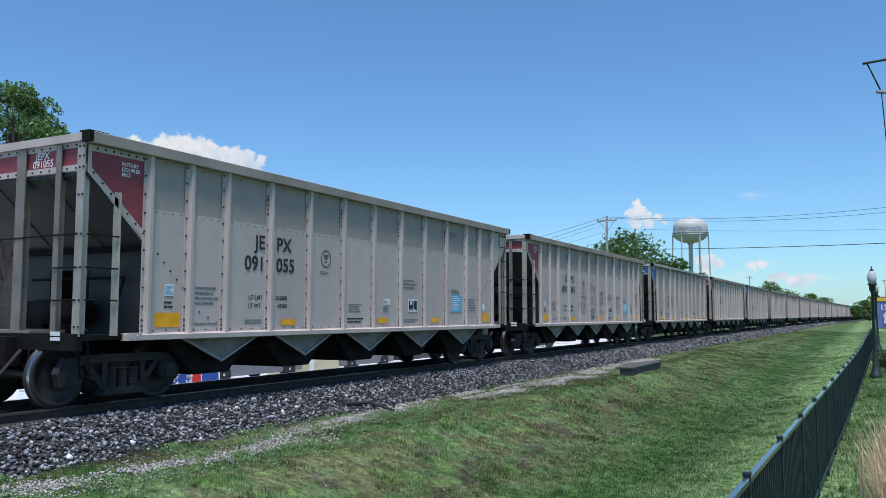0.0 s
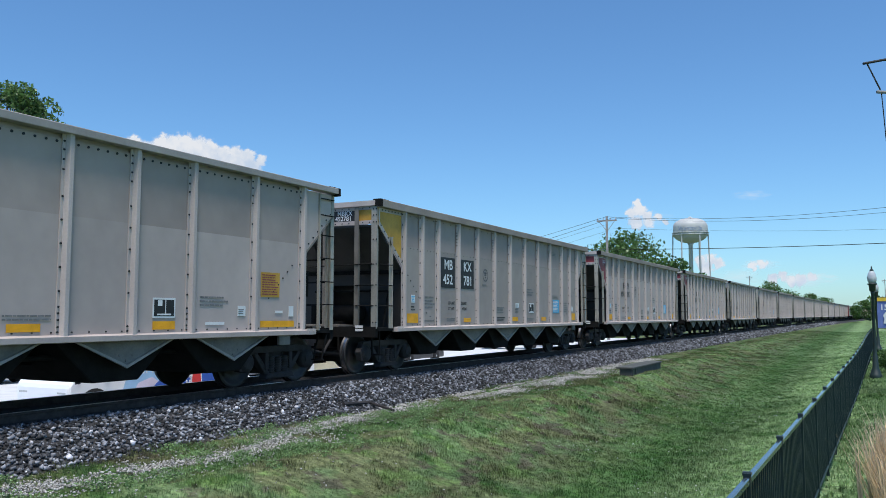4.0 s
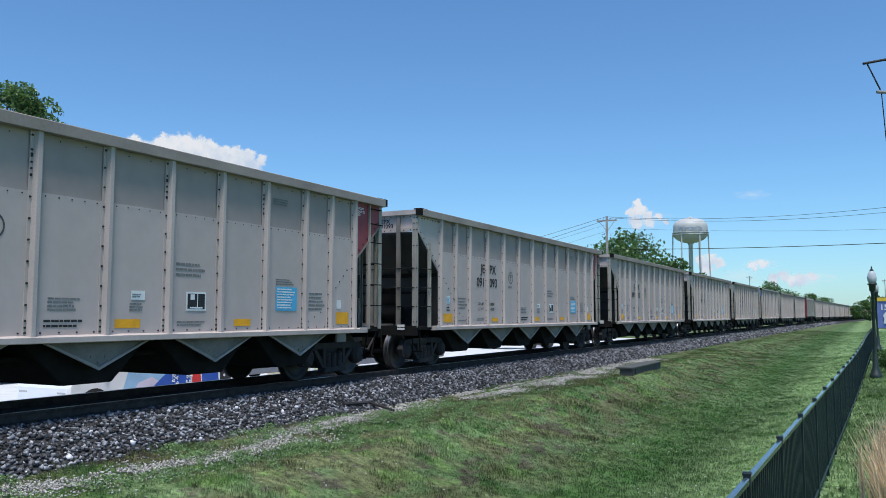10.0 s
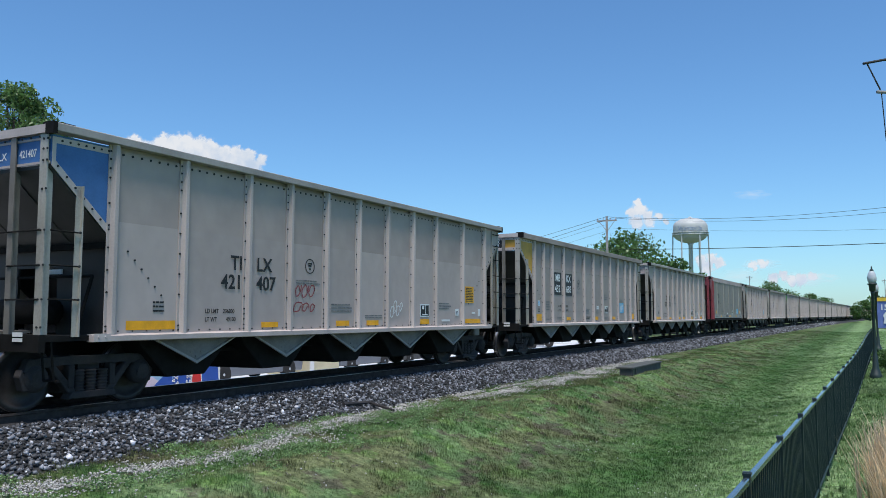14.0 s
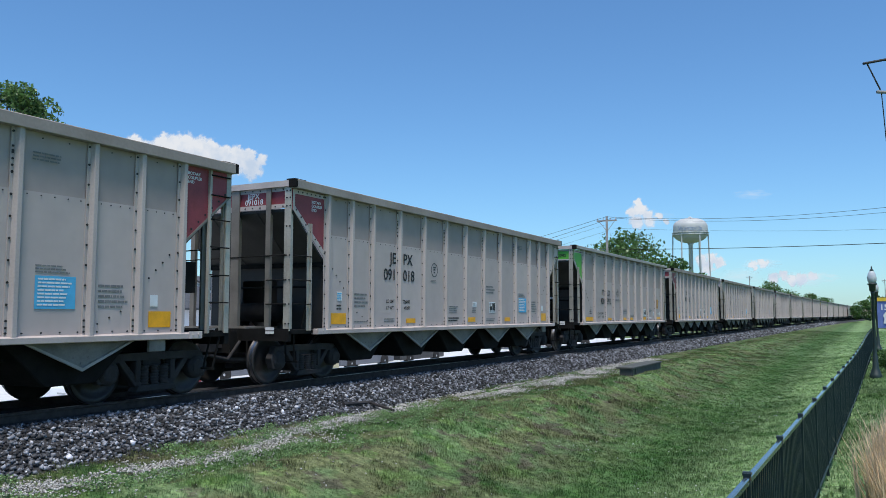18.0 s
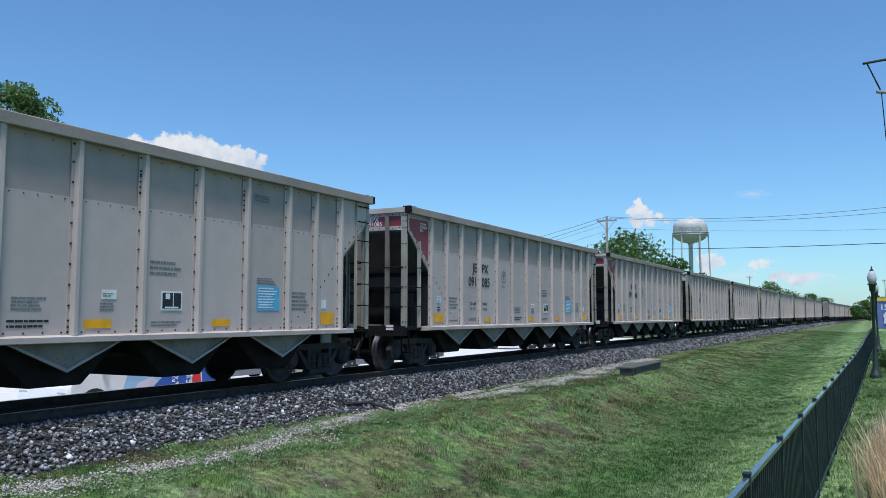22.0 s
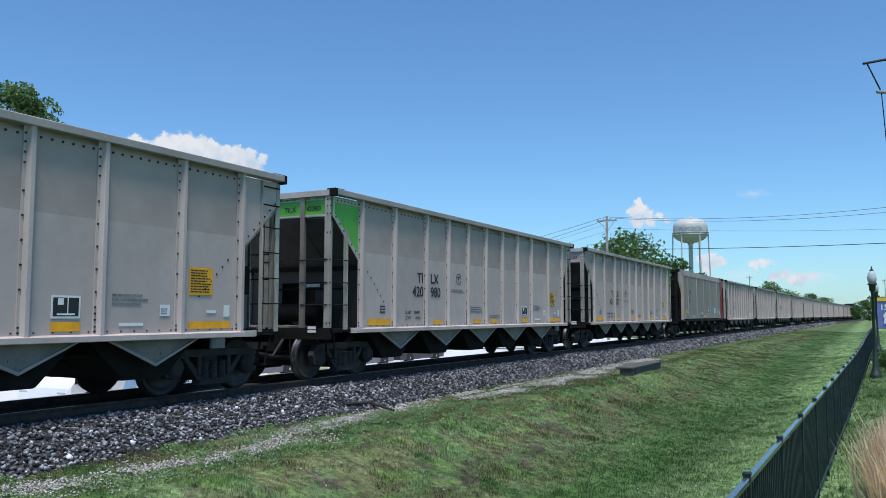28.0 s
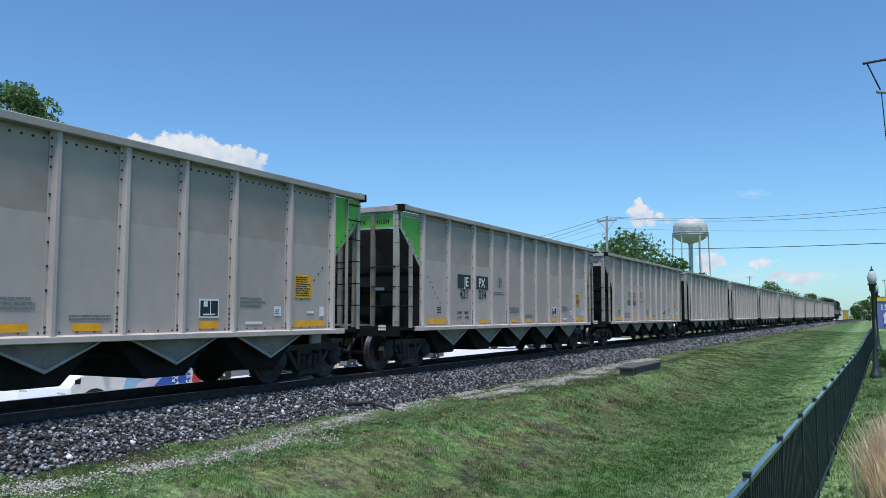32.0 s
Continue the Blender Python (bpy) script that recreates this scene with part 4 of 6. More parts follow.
# ---- loose stones and grass ----


def stone_cloud(pts, sizes, seed):
    """Joined rough stones: a jittered eight-sided pebble at each point."""
    rng = np.random.default_rng(seed)
    base = np.array([(1, 0, 0), (-1, 0, 0), (0, 1, 0), (0, -1, 0), (0, 0, 1), (0, 0, -1)], float)
    tri = np.array([(0, 2, 4), (2, 1, 4), (1, 3, 4), (3, 0, 4), (2, 0, 5), (1, 2, 5), (3, 1, 5), (0, 3, 5)])
    n = len(pts)
    q = rng.normal(size=(n, 3, 3))
    u, _, w = np.linalg.svd(q)
    rot = u @ w
    b = base[None] * rng.uniform(0.55, 1.25, (n, 6, 1)) + rng.normal(0, 0.16, (n, 6, 3))
    v = np.einsum("nij,nkj->nki", rot, b) * np.asarray(sizes)[:, None, None]
    v[:, :, 2] *= 0.8
    v += np.asarray(pts)[:, None, :]
    f = tri[None] + 6 * np.arange(n)[:, None, None]
    return v.reshape(-1, 3), f.reshape(-1, 3)


def np_mesh(name, v, f, material):
    me = bpy.data.meshes.new(name)
    me.vertices.add(len(v))
    me.vertices.foreach_set("co", np.asarray(v, np.float32).ravel())
    me.loops.add(f.size)
    me.loops.foreach_set("vertex_index", f.astype(np.int32).ravel())
    me.polygons.add(len(f))
    k = f.shape[1]
    me.polygons.foreach_set("loop_start", np.arange(len(f), dtype=np.int32) * k)
    me.polygons.foreach_set("loop_total", np.full(len(f), k, dtype=np.int32))
    me.update(calc_edges=True)
    me.validate()
    me.materials.append(material)
    return me


def leaves_mesh(name, pts, size, seed, material):
    rng = np.random.default_rng(seed)
    n = len(pts)
    a = rng.normal(size=(n, 3))
    a /= np.linalg.norm(a, axis=1)[:, None]
    b = np.cross(a, rng.normal(size=(n, 3)))
    b /= np.linalg.norm(b, axis=1)[:, None]
    s = size * rng.uniform(0.6, 1.3, (n, 1))
    v = np.stack([pts - a * s, pts + b * s * 0.5, pts + a * s, pts - b * s * 0.5], 1).reshape(-1, 3)
    f = np.arange(4 * n).reshape(-1, 4)
    return np_mesh(name, v, f, material)


def strip_x(y):
    """Where the band of loose gravel runs through the grass."""
    return -8.3 - 0.33 * math.sin(y * 0.42 + 1.2) + 0.25 * noise.noise((y * 0.5, 3, 0))


def scatter_stones():
    rng = np.random.default_rng(7)
    pts, size = [], []
    for y0, y1, dens, sz in ((1, 14, 560, 0.036), (14, 26, 420, 0.037), (26, 48, 200, 0.045), (48, 105, 60, 0.07), (105, 200, 16, 0.13)):
        n = int(dens * 1.75 * (y1 - y0))
        xs, ys = rng.uniform(-9.9, -8.68, n), rng.uniform(y0, y1, n)
        for x, y in zip(xs, ys):
            if x > -8.98 and rng.random() < (x + 8.98) / 0.38:
                continue
            pts.append((x + side_at(y), y, ballast_z(x) + rng.uniform(-0.012, 0.03)))
            size.append(sz * rng.uniform(0.55, 1.35))
    me = np_mesh("ballast_stones", *stone_cloud(pts, size, 8), STONE)
    tagged(new("ballast_stones", me), "heap of angular pale and dark grey ballast stones", "ballast", kind="stuff")
    pts, size = [], []
    for i in range(34000):
        y = rng.uniform(3, 36)
        x = strip_x(y) + rng.normal(0, 0.3 + 0.16 * noise.noise((y * 0.8, 7, 0)))
        if noise.noise((x * 1.6, y * 0.7, 41)) + 0.5 * noise.noise((x * 5, y * 4, 42)) < -0.2 and rng.random() < 0.85:
            continue
        pts.append((x, y, ground_z(x, y) + 0.008))
        size.append(rng.uniform(0.008, 0.024))
    for i in range(900):
        y, x = rng.uniform(3, 30), rng.uniform(-8.7, -6.0)
        pts.append((x, y, ground_z(x, y) + 0.006))
        size.append(rng.uniform(0.008, 0.02))
    me = np_mesh("gravel", *stone_cloud(pts, size, 9), GRAVEL)
    tagged(new("gravel", me), "thin band of pale loose gravel in the grass", "gravel", kind="stuff")
    shapes = [np_mesh("stone", *stone_cloud([(0, 0, 0)], [1.0], 20 + i), STONE2) for i in range(12)]
    for i in range(200):
        y, x = rng.uniform(4.2, 15), rng.uniform(-9.6, -8.75)
        ob = part("stone", shapes[i % 12], None, bed)
        s = rng.uniform(0.03, 0.055)
        ob.matrix_basis = Matrix.LocRotScale((x, y, ballast_z(x) + 0.03), Euler(rng.uniform(0, 6, 3)), (s, s, s * 0.8))


def scatter_grass():
    rng = np.random.default_rng(11)
    v = []
    for y0, y1, x0, x1, dens, h, wd in ((1.5, 12, -8.95, -1.0, 640, 0.045, 0.0042), (12, 24, -8.9, -0.7, 420, 0.043, 0.006), (24, 48, -8.8, -0.4, 150, 0.036, 0.01), (48, 110, -8.6, 4, 26, 0.04, 0.022), (2.5, 40, -0.7, 3.0, 160, 0.07, 0.01)):
        n = int(dens * (y1 - y0) * (x1 - x0))
        xs, ys = rng.uniform(x0, x1, n), rng.uniform(y0, y1, n)
        for x, y in zip(xs, ys):
            g = noise.noise((x * 0.9, y * 0.9, 2)) + 0.5 * noise.noise((x * 3.1, y * 3.1, 9))
            bare = x < -4.9 and g < -0.12
            if x < -7.0 and abs(x - strip_x(y)) < 0.34 and rng.random() < (0.88 if noise.noise((x * 1.6, y * 0.7, 41)) > -0.2 else 0.35):
                continue
            if bare and rng.random() < 0.4:
                continue
            z = ground_z(x, y)
            tall = h * rng.uniform(0.5, 1.2) * (1.0 + max(-0.4, g) * (1.1 if x < -5 else 0.4)) * (1.25 if x < -8.45 else 1)
            if y < 20 and -7.6 < x < -4.0:
                tall *= 0.7 + 1.3 * max(0.0, noise.noise((x * 1.9, y * 1.4, 33)))
            if y > 20 and -7.8 < x < -4.2 and noise.noise((x * 1.1, y * 0.45, 21)) > 0.12:
                tall *= 1.35
            for _ in range(3):
                a = rng.uniform(0, 6.28)
                lean = rng.uniform(0.1, 0.8) * tall
                dx, dy = math.cos(a), math.sin(a)
                ox, oy = x + rng.normal(0, 0.02), y + rng.normal(0, 0.02)
                v.append((ox - dy * wd, oy + dx * wd, z - 0.005))
                v.append((ox + dy * wd, oy - dx * wd, z - 0.005))
                v.append((ox + dx * lean, oy + dy * lean, z + tall))
    f = np.arange(len(v)).reshape(-1, 3)
    tagged(new("grass", np_mesh("grass", v, f, BLADE)), "short green mown grass blades with straw-coloured tufts", "grass", kind="stuff")


GRAVEL = mat("pale_gravel", (0.34, 0.33, 0.31), 0.9, 0, 0.3, 20, 0.3, 60, 0.7, island=True)
STONE2 = mat("loose_ballast_stone", (0.165, 0.164, 0.175), 0.85, 0, 0.4, 2, 0.3, 6, 1.0, power=1.6)
scatter_stones()
scatter_grass()
rng = np.random.default_rng(31)
WEED = mat("broad_weed_leaf", (0.15, 0.255, 0.09), 0.6, 0, 0.3, 3, 0.05, 20, 0.35, island=True)
wp = []
for i in range(300):
    y = rng.uniform(3.5, 17)
    x = rng.uniform(-8.85, -6.6)
    if abs(x - strip_x(y)) < 0.15 or noise.noise((x * 0.7, y * 0.5, 13)) < -0.1:
        continue
    w = rng.uniform(0.06, 0.2)
    k = int(900 * w)
    q = np.stack([x + rng.normal(0, w * 0.5, k), y + rng.normal(0, w * 0.6, k), np.full(k, ground_z(x, y)) + rng.uniform(0.01, 0.085, k)], 1)
    wp.append(q)
tagged(new("weeds", leaves_mesh("weeds", np.concatenate(wp), 0.015, 61, WEED)), "bright green broad-leaved weeds in the rough grass", "weeds", kind="stuff")
cl = [(x, y, ground_z(x, y) + 0.05) for x, y in zip(rng.uniform(-5.5, -1.2, 420), rng.uniform(4, 30, 420)) if noise.noise((x * 0.4, y * 0.3, 4)) > -0.05]
tagged(new("clover_flowers", np_mesh("clover_flowers", *stone_cloud(cl, rng.uniform(0.008, 0.013, len(cl)), 32), WHITE)), "tiny white clover flowers in the lawn", "clover", kind="stuff")

# ---- things by the track ----
SLAB = mat("dark_weathered_concrete", (0.075, 0.08, 0.075), 0.9, 0, 0.3, 3, 0.3)
bm = BM()
box(bm, -7.0, -6.62, 25.4, 29.4, -0.95, -0.36)
box(bm, -7.1, -6.57, 25.35, 29.45, -0.36, -0.31)
for yy in (25.4, 25.85):
    box(bm, -6.62, -6.58, yy, yy + 0.06, -0.9, -0.38)
thing("culvert_slab", bm, SLAB, "low dark concrete culvert slab at the edge of the ballast", "slab", bevel=0.008)
bm = BM()
tube(bm, (-9.0, 13.12, -0.38), (-8.93, 13.96, -0.43), 0.035)
tube(bm, (-8.93, 13.96, -0.43), (-8.21, 13.68, -0.52), 0.028)
thing("drain_pipe", bm, RUSTY, "bent dark drain pipe lying on the ballast edge", "pipe")

# sleepers under the rails
bm = BM()
box(bm, -1.3, 1.3, -0.11, 0.11, -0.32, -0.15)
tie = mesh_of("sleeper", bm, TIE, 0.01)
deck = thing("sleepers", None, None, "dark creosoted timber sleepers half buried in ballast", "sleepers", kind="structure")
for i in range(90):
    part("sleeper", tie, None, deck, m=pose(XC + random.uniform(-0.03, 0.03), 0.6 + i * 0.5 - 4, 0, 0, 0, random.uniform(-1, 1)))

# ---- fence ----
# top rail: glossy, and its base colour lightened to carry the sky glint
TOPRAIL = mat("glossy_lightened_top_rail", (0.05, 0.075, 0.095), 0.16, 0, 0.15, 6, 0.02, spec=0.9)


def fence_line():
    root = thing("fence", None, None, "dark green metal picket fence with capped posts", "fence")
    def lift(y):
        t = min(max((y - 22) / 24, 0), 1)
        return -0.955 + 0.32 * t * t * (3 - 2 * t)
    post_me = mesh_of("post", _fence_post(), FENCE)
    pick = BM()
    box(pick, -0.009, 0.009, -0.014, 0.014, 0.06, 1.17)
    pick = mesh_of("picket", pick, FENCE)
    count = 0
    for i in range(-4, 25):
        y = 5.775 + 1.83 * i
        x = -0.867 + 0.0201 * y
        a, b = lift(y), lift(y + 1.83)
        part("post", post_me, None, root, m=pose(x, y, a))
        for z, t in ((1.19, 0.021), (0.12, 0.016)):
            bm = BM()
            prism(bm, [(-0.02, z - t), (0.02, z - t), (0.02, z + t - 0.008), (0.013, z + t), (-0.013, z + t), (-0.02, z + t - 0.008)], "y", 0.026, 1.804)
            bmesh.ops.transform(bm, matrix=Matrix.Translation((x, y, a)) @ Matrix(((1, 0.0201, 0, 0), (0, 1, 0, 0), (0, (b - a) / 1.83, 1, 0), (0, 0, 0, 1))), verts=bm.verts[:])
            part("crossbar", bm, FENCE if z < 1 else TOPRAIL, root)
        if count < 290:
            for j in range(1, 17):
                t = j / 17
                part("picket", pick, None, root, m=pose(x + 0.0368 * t, y + 1.83 * t, a + (b - a) * t))
                count += 1
        else:
            bm = BM()
            for j in range(1, 17):
                t = j / 17
                box(bm, x + 0.0368 * t - 0.008, x + 0.0368 * t + 0.008, y + 1.83 * t - 0.008, y + 1.83 * t + 0.008, a + (b - a) * t + 0.06, a + (b - a) * t + 1.19)
            tagged(part("pickets", bm, FENCE, root), kind="stuff")


def _fence_post():
    bm = BM()
    box(bm, -0.023, 0.023, -0.023, 0.023, -0.15, 1.222)
    box(bm, -0.027, 0.027, -0.027, 0.027, 1.222, 1.236)
    prism(bm, [(-0.026, 1.236), (0.026, 1.236), (0.01, 1.245), (-0.01, 1.245)], "x", -0.026, 0.026)
    return bm


fence_line()

# ---- street lamps, banner, shrubs, feather grass ----
GLOBE = mat("frosted_lamp_globe", (0.5, 0.52, 0.53), 0.25, 0, 0.05, 4, 0.02)
BANNER = mat("blue_banner_cloth", (0.14, 0.19, 0.45), 0.8, 0, 0.15, 4, 0.05)
BYEL = mat("yellow_banner_cloth", (0.75, 0.5, 0.05), 0.8, 0, 0.15, 4, 0.05)


def street_lamp(x, y, z):
    root = thing("street_lamp", None, None, "ornamental dark green street lamp with a frosted acorn globe", "street lamp", "street lamps", m=pose(x, y, z))
    bm = BM()
    lathe(bm, [(0.2, -0.1), (0.2, 0.12), (0.17, 0.16), (0.13, 0.3), (0.1, 0.36), (0.085, 0.75), (0.065, 0.8), (0.055, 0.95), (0.05, 2.9), (0.07, 2.93), (0.05, 2.98)], 16)
    part("pole", bm, POSTM, root)
    bm = BM()
    lathe(bm, [(0.06, 2.98), (0.1, 3.02), (0.11, 3.2), (0.15, 3.22), (0.15, 3.26)], 16)
    part("ballast_housing", bm, POSTM, root)
    bm = BM()
    lathe(bm, [(0.1, 3.26), (0.14, 3.36), (0.15, 3.46), (0.125, 3.58), (0.09, 3.66), (0.06, 3.7)], 18)
    part("globe", bm, GLOBE, root, "frosted white globe")
    bm = BM()
    lathe(bm, [(0.07, 3.7), (0.05, 3.74), (0.02, 3.78), (0.03, 3.81), (0.008, 3.87)], 12)
    part("finial", bm, POSTM, root)
    return root


street_lamp(0.145, 31.9, ground_z(0.145, 31.9))
street_lamp(0.4, 51.0, ground_z(0.4, 51) + 0.05)
bm = BM()
for i in range(8):
    x0 = 0.03 + i * 0.1
    box(bm, x0, x0 + 0.1, 0.02 * math.sin(i * 0.8) - 0.004, 0.02 * math.sin(i * 0.8) + 0.004, 1.25, 2.72)
bann = thing("banner", bm, BANNER, "blue and yellow town banner hanging from a lamp post", "banner", m=pose(0.4, 50.95, ground_z(0.4, 51) + 0.05))
bm = BM()
box(bm, 0.03, 0.83, -0.03, 0.03, 2.72, 2.92)
part("heading", bm, BYEL, bann, "yellow heading strip")
for z in (1.23, 2.94):
    bm = BM()
    tube(bm, (0, 0, z), (0.86, 0, z), 0.015)
    part("bracket", bm, POSTM, bann)
part("lettering", text_mesh("150", 0.42, WHITE), None, bann, "white anniversary figures", m=on_end(0.15, -0.045, 2.25))
bm = BM()
prof = [(0.3, 1.5), (0.55, 1.5), (0.5, 1.75), (0.6, 1.95), (0.45, 2.15), (0.3, 1.95), (0.36, 1.75)]
prism(bm, prof, "y", -0.045, -0.04)
part("emblem", bm, WHITE, bann, "plain white emblem")


def leaf_ball(rng, centre, rad, n, squash=0.8):
    """Points and normals of leaves through a clump with an uneven outline."""
    d = rng.normal(size=(n, 3))
    d /= np.linalg.norm(d, axis=1)[:, None]
    r = rad * rng.uniform(0.35, 1.05, (n, 1)) ** 0.6
    p = d * r
    p[:, 2] *= squash
    return p + centre


def tree(x, y, height, radius, seed, leaf=0.16, clumps=26, per=170, z=None, low=0.3, clump=(0.22, 0.4), name="tree", label="broad-crowned green tree with gaps between its leaf clumps"):
    rng = np.random.default_rng(seed)
    z = ground_z(x, y) if z is None else z
    root = thing(name, None, None, label, "tree", m=pose(x, y, z))
    bm = BM()
    tr = 0.028 * height
    tube(bm, (0, 0, -0.2), (0.1, 0.05, height * 0.35), tr, tr * 0.7, 10)
    tube(bm, (0.1, 0.05, height * 0.35), (0.0, 0.1, height * 0.7), tr * 0.7, tr * 0.3, 8)
    pts = []
    for i in range(clumps):
        a, q = rng.uniform(0, 6.28), rng.uniform(0, 1)
        h = low + (0.92 - low) * q
        reach = radius * (0.95 - 0.75 * max(0, q - 0.45) / 0.55) * rng.uniform(0.35, 1.0)
        c = np.array((reach * math.cos(a), reach * math.sin(a), height * h))
        tube(bm, (0.05, 0.05, height * (0.25 + 0.4 * q)), tuple(c), tr * 0.28, tr * 0.06, 5)
        pts.append(leaf_ball(rng, c, radius * rng.uniform(*clump), int(per * rng.uniform(0.6, 1.3))))
    part("trunk", bm, BARK, root)
    part("crown", leaves_mesh("crown", np.concatenate(pts), leaf, seed + 1, LEAF), None, root)
    return root


tree(-32.45, 22.0, 13.3, 3.75, 3, 0.1, 64, 300, low=0.52, clump=(0.13, 0.23))
tree(-40.94, 34.34, 10.95, 4.8, 33, 0.25, 30, 180)
tree(-28.88, 108.36, 13.15, 7.8, 5, 0.26, 76, 110, low=0.4)
tree(-24.57, 116.91, 10.95, 4.8, 6, 0.26, 34, 100)
tree(-31.32, 178.4, 11.4, 4.0, 8, 0.5, 18, 110)
for i, (x, y, h, r) in enumerate(((-28.07, 240.36, 11.2, 5), (-24.0, 245.31, 12.7, 5.5), (-20.8, 262.27, 10.2, 5), (-16.52, 285.22, 9.8, 5), (-13.21, 310.18, 9.4, 5), (0.87, 235.01, 8.9, 4.5), (5.43, 239.95, 8.2, 4.5), (8.75, 224.91, 8.6, 4.5), (12.05, 249.87, 9.2, 5), (16.81, 229.81, 9.6, 5))):
    tree(x, y, h * (0.95 if i < 5 else 0.8), r, 40 + i, 0.28, 24, 190, low=0.2, label="distant green tree beyond the railway")


def shrub(x, y, r, seed):
    rng = np.random.default_rng(seed)
    z = ground_z(x, y)
    root = thing("shrub", None, None, "low rounded green shrub beside the fence", "shrub", "shrubs", m=pose(x, y, z))
    bm = BM()
    for i in range(6):
        a = i * 1.05
        tube(bm, (0, 0, -0.05), (r * 0.5 * math.cos(a), r * 0.5 * math.sin(a), r * 0.6), 0.02, 0.008, 5)
    part("stems", bm, BARK, root)
    pts = [leaf_ball(rng, np.array((rng.uniform(-r, r) * 0.6, rng.uniform(-r, r) * 0.6, r * rng.uniform(0.35, 0.75))), r * 0.5, 260) for _ in range(12)]
    part("foliage", leaves_mesh("foliage", np.concatenate(pts), 0.05, seed, LEAF), None, root)


for i, (x, y, r) in enumerate(((0.77, 34.5, 0.75), (1.15, 33.0, 0.60), (0.95, 37.0, 0.70), (1.64, 36.0, 0.70), (1.39, 40.0, 0.70), (2.12, 43.0, 0.80))):
    shrub(x, y, r, 70 + i)

STRAW = mat("dry_feather_grass", (0.78, 0.64, 0.44), 0.8, 0, 0.25, 4, 0.05, 20, 0.35, island=True)


_n = STRAW.node_tree
_t, _m = _n.nodes.new("ShaderNodeBsdfTranslucent"), _n.nodes.new("ShaderNodeMixShader")
_m.inputs[0].default_value = 0.45
_n.links.new(_n.nodes["Principled BSDF"].inputs["Base Color"].links[0].from_socket, _t.inputs[0])
_n.links.new(_n.nodes["Principled BSDF"].outputs[0], _m.inputs[1])
_n.links.new(_t.outputs[0], _m.inputs[2])
_n.links.new(_m.outputs[0], _n.nodes["Material Output"].inputs[0])


def feather_grass(x, y, seed, n=900, tall=1.1):
    rng = np.random.default_rng(seed)
    v, f = [], []
    for i in range(n):
        a, lean, h = rng.uniform(0, 6.28), min(0.33, abs(rng.normal(0, 0.18))), tall * rng.uniform(0.6, 1.1)
        dx, dy = math.cos(a), math.sin(a)
        p = np.array((rng.normal(0, 0.12), rng.normal(0, 0.12), 0.0))
        w = 0.0045
        for k in range(4):
            t0 = k / 3
            q = p + np.array((dx * lean * h * t0 ** 1.6, dy * lean * h * t0 ** 1.6, h * (t0 - 0.22 * lean * t0 ** 2)))
            ww = w * (1.6 if k == 2 else 1 if k < 2 else 0.2)
            v += [q + np.array((-dy, dx, 0)) * ww, q + np.array((dy, -dx, 0)) * ww]
        b = len(v) - 8
        f += [(b + 2 * k, b + 2 * k + 1, b + 2 * k + 3, b + 2 * k + 2) for k in range(3)]
    ob = new("feather_grass", np_mesh("feather_grass", np.array(v), np.array(f), STRAW))
    ob.matrix_basis = pose(x, y, ground_z(x, y))
    return tagged(ob, "tan clump of ornamental feather grass", "ornamental grass", "feather grass clumps")


FEATHERS = [feather_grass(0.34, 7.9, 1, 4200, 1.3), feather_grass(0.5, 8.2, 2, 3400, 1.36), feather_grass(0.42, 7.3, 3, 3400, 1.2)]

# ---- poles, wires, water tower ----

def utility_pole(x, y, h, name="utility_pole"):
    z = -0.8
    root = thing(name, None, None, "grey timber utility pole with a braced crossarm", "utility pole", m=pose(x, y, z))
    bm = BM()
    tube(bm, (0, 0, -0.3), (0, 0, h - z), 0.17, 0.11, 10)
    part("pole", bm, WOOD, root)
    bm = BM()
    box(bm, -1.0, 1.0, -0.06, 0.06, h - z - 0.5, h - z - 0.36)
    part("crossarm", bm, WOOD, root)
    for s in (-1, 1):
        bm = BM()
        tube(bm, (s * 0.85, 0, h - z - 0.4), (0, 0.1, h - z - 1.5), 0.03)
        part("brace", bm, WOOD, root)
    for s in (-0.9, -0.35, 0.35, 0.9):
        bm = BM()
        lathe(bm, [(0.03, h - z - 0.36), (0.06, h - z - 0.3), (0.04, h - z - 0.26), (0.06, h - z - 0.2), (0.03, h - z - 0.14)], 8, "z", (s, 0, 0))
        part("insulator", bm, GLOBE, root)
    return root


utility_pole(-22.64, 78.43, 11.05)
utility_pole(-36.33, 300.47, 14.88)
utility_pole(5.53, 329.96, 13.97)


def wire(a, b, sag, r, label="thin black overhead cable between poles"):
    cu = bpy.data.curves.new("overhead_wire", "CURVE")
    cu.dimensions, cu.bevel_depth, cu.bevel_resolution = "3D", r, 1
    sp = cu.splines.new("POLY")
    n = 24
    sp.points.add(n)
    a, b = Vector(a), Vector(b)
    for i in range(n + 1):
        t = i / n
        p = a.lerp(b, t)
        sp.points[i].co = (p.x, p.y, p.z - sag * 4 * t * (1 - t), 1)
    cu.materials.append(WIRE)
    return tagged(new("overhead_wire", cu), label, "cable", "overhead wires")


wire((-22.72, 78.38, 11.01), (13.28, 71.73, 10.84), 1.1, 0.016)
wire((-21.9, 77.72, 10.78), (13.03, 70.53, 10.2), 1.1, 0.016)
wire((-21.9, 77.75, 9.79), (13.63, 74.4, 8.26), 0.5, 0.01)
wire((-27.32, 86.95, 8.6), (12.46, 68.26, 6.8), 0.35, 0.03)
wire((-22.72, 78.38, 11.01), (-60.61, 75.67, 3.81), 0.8, 0.018)
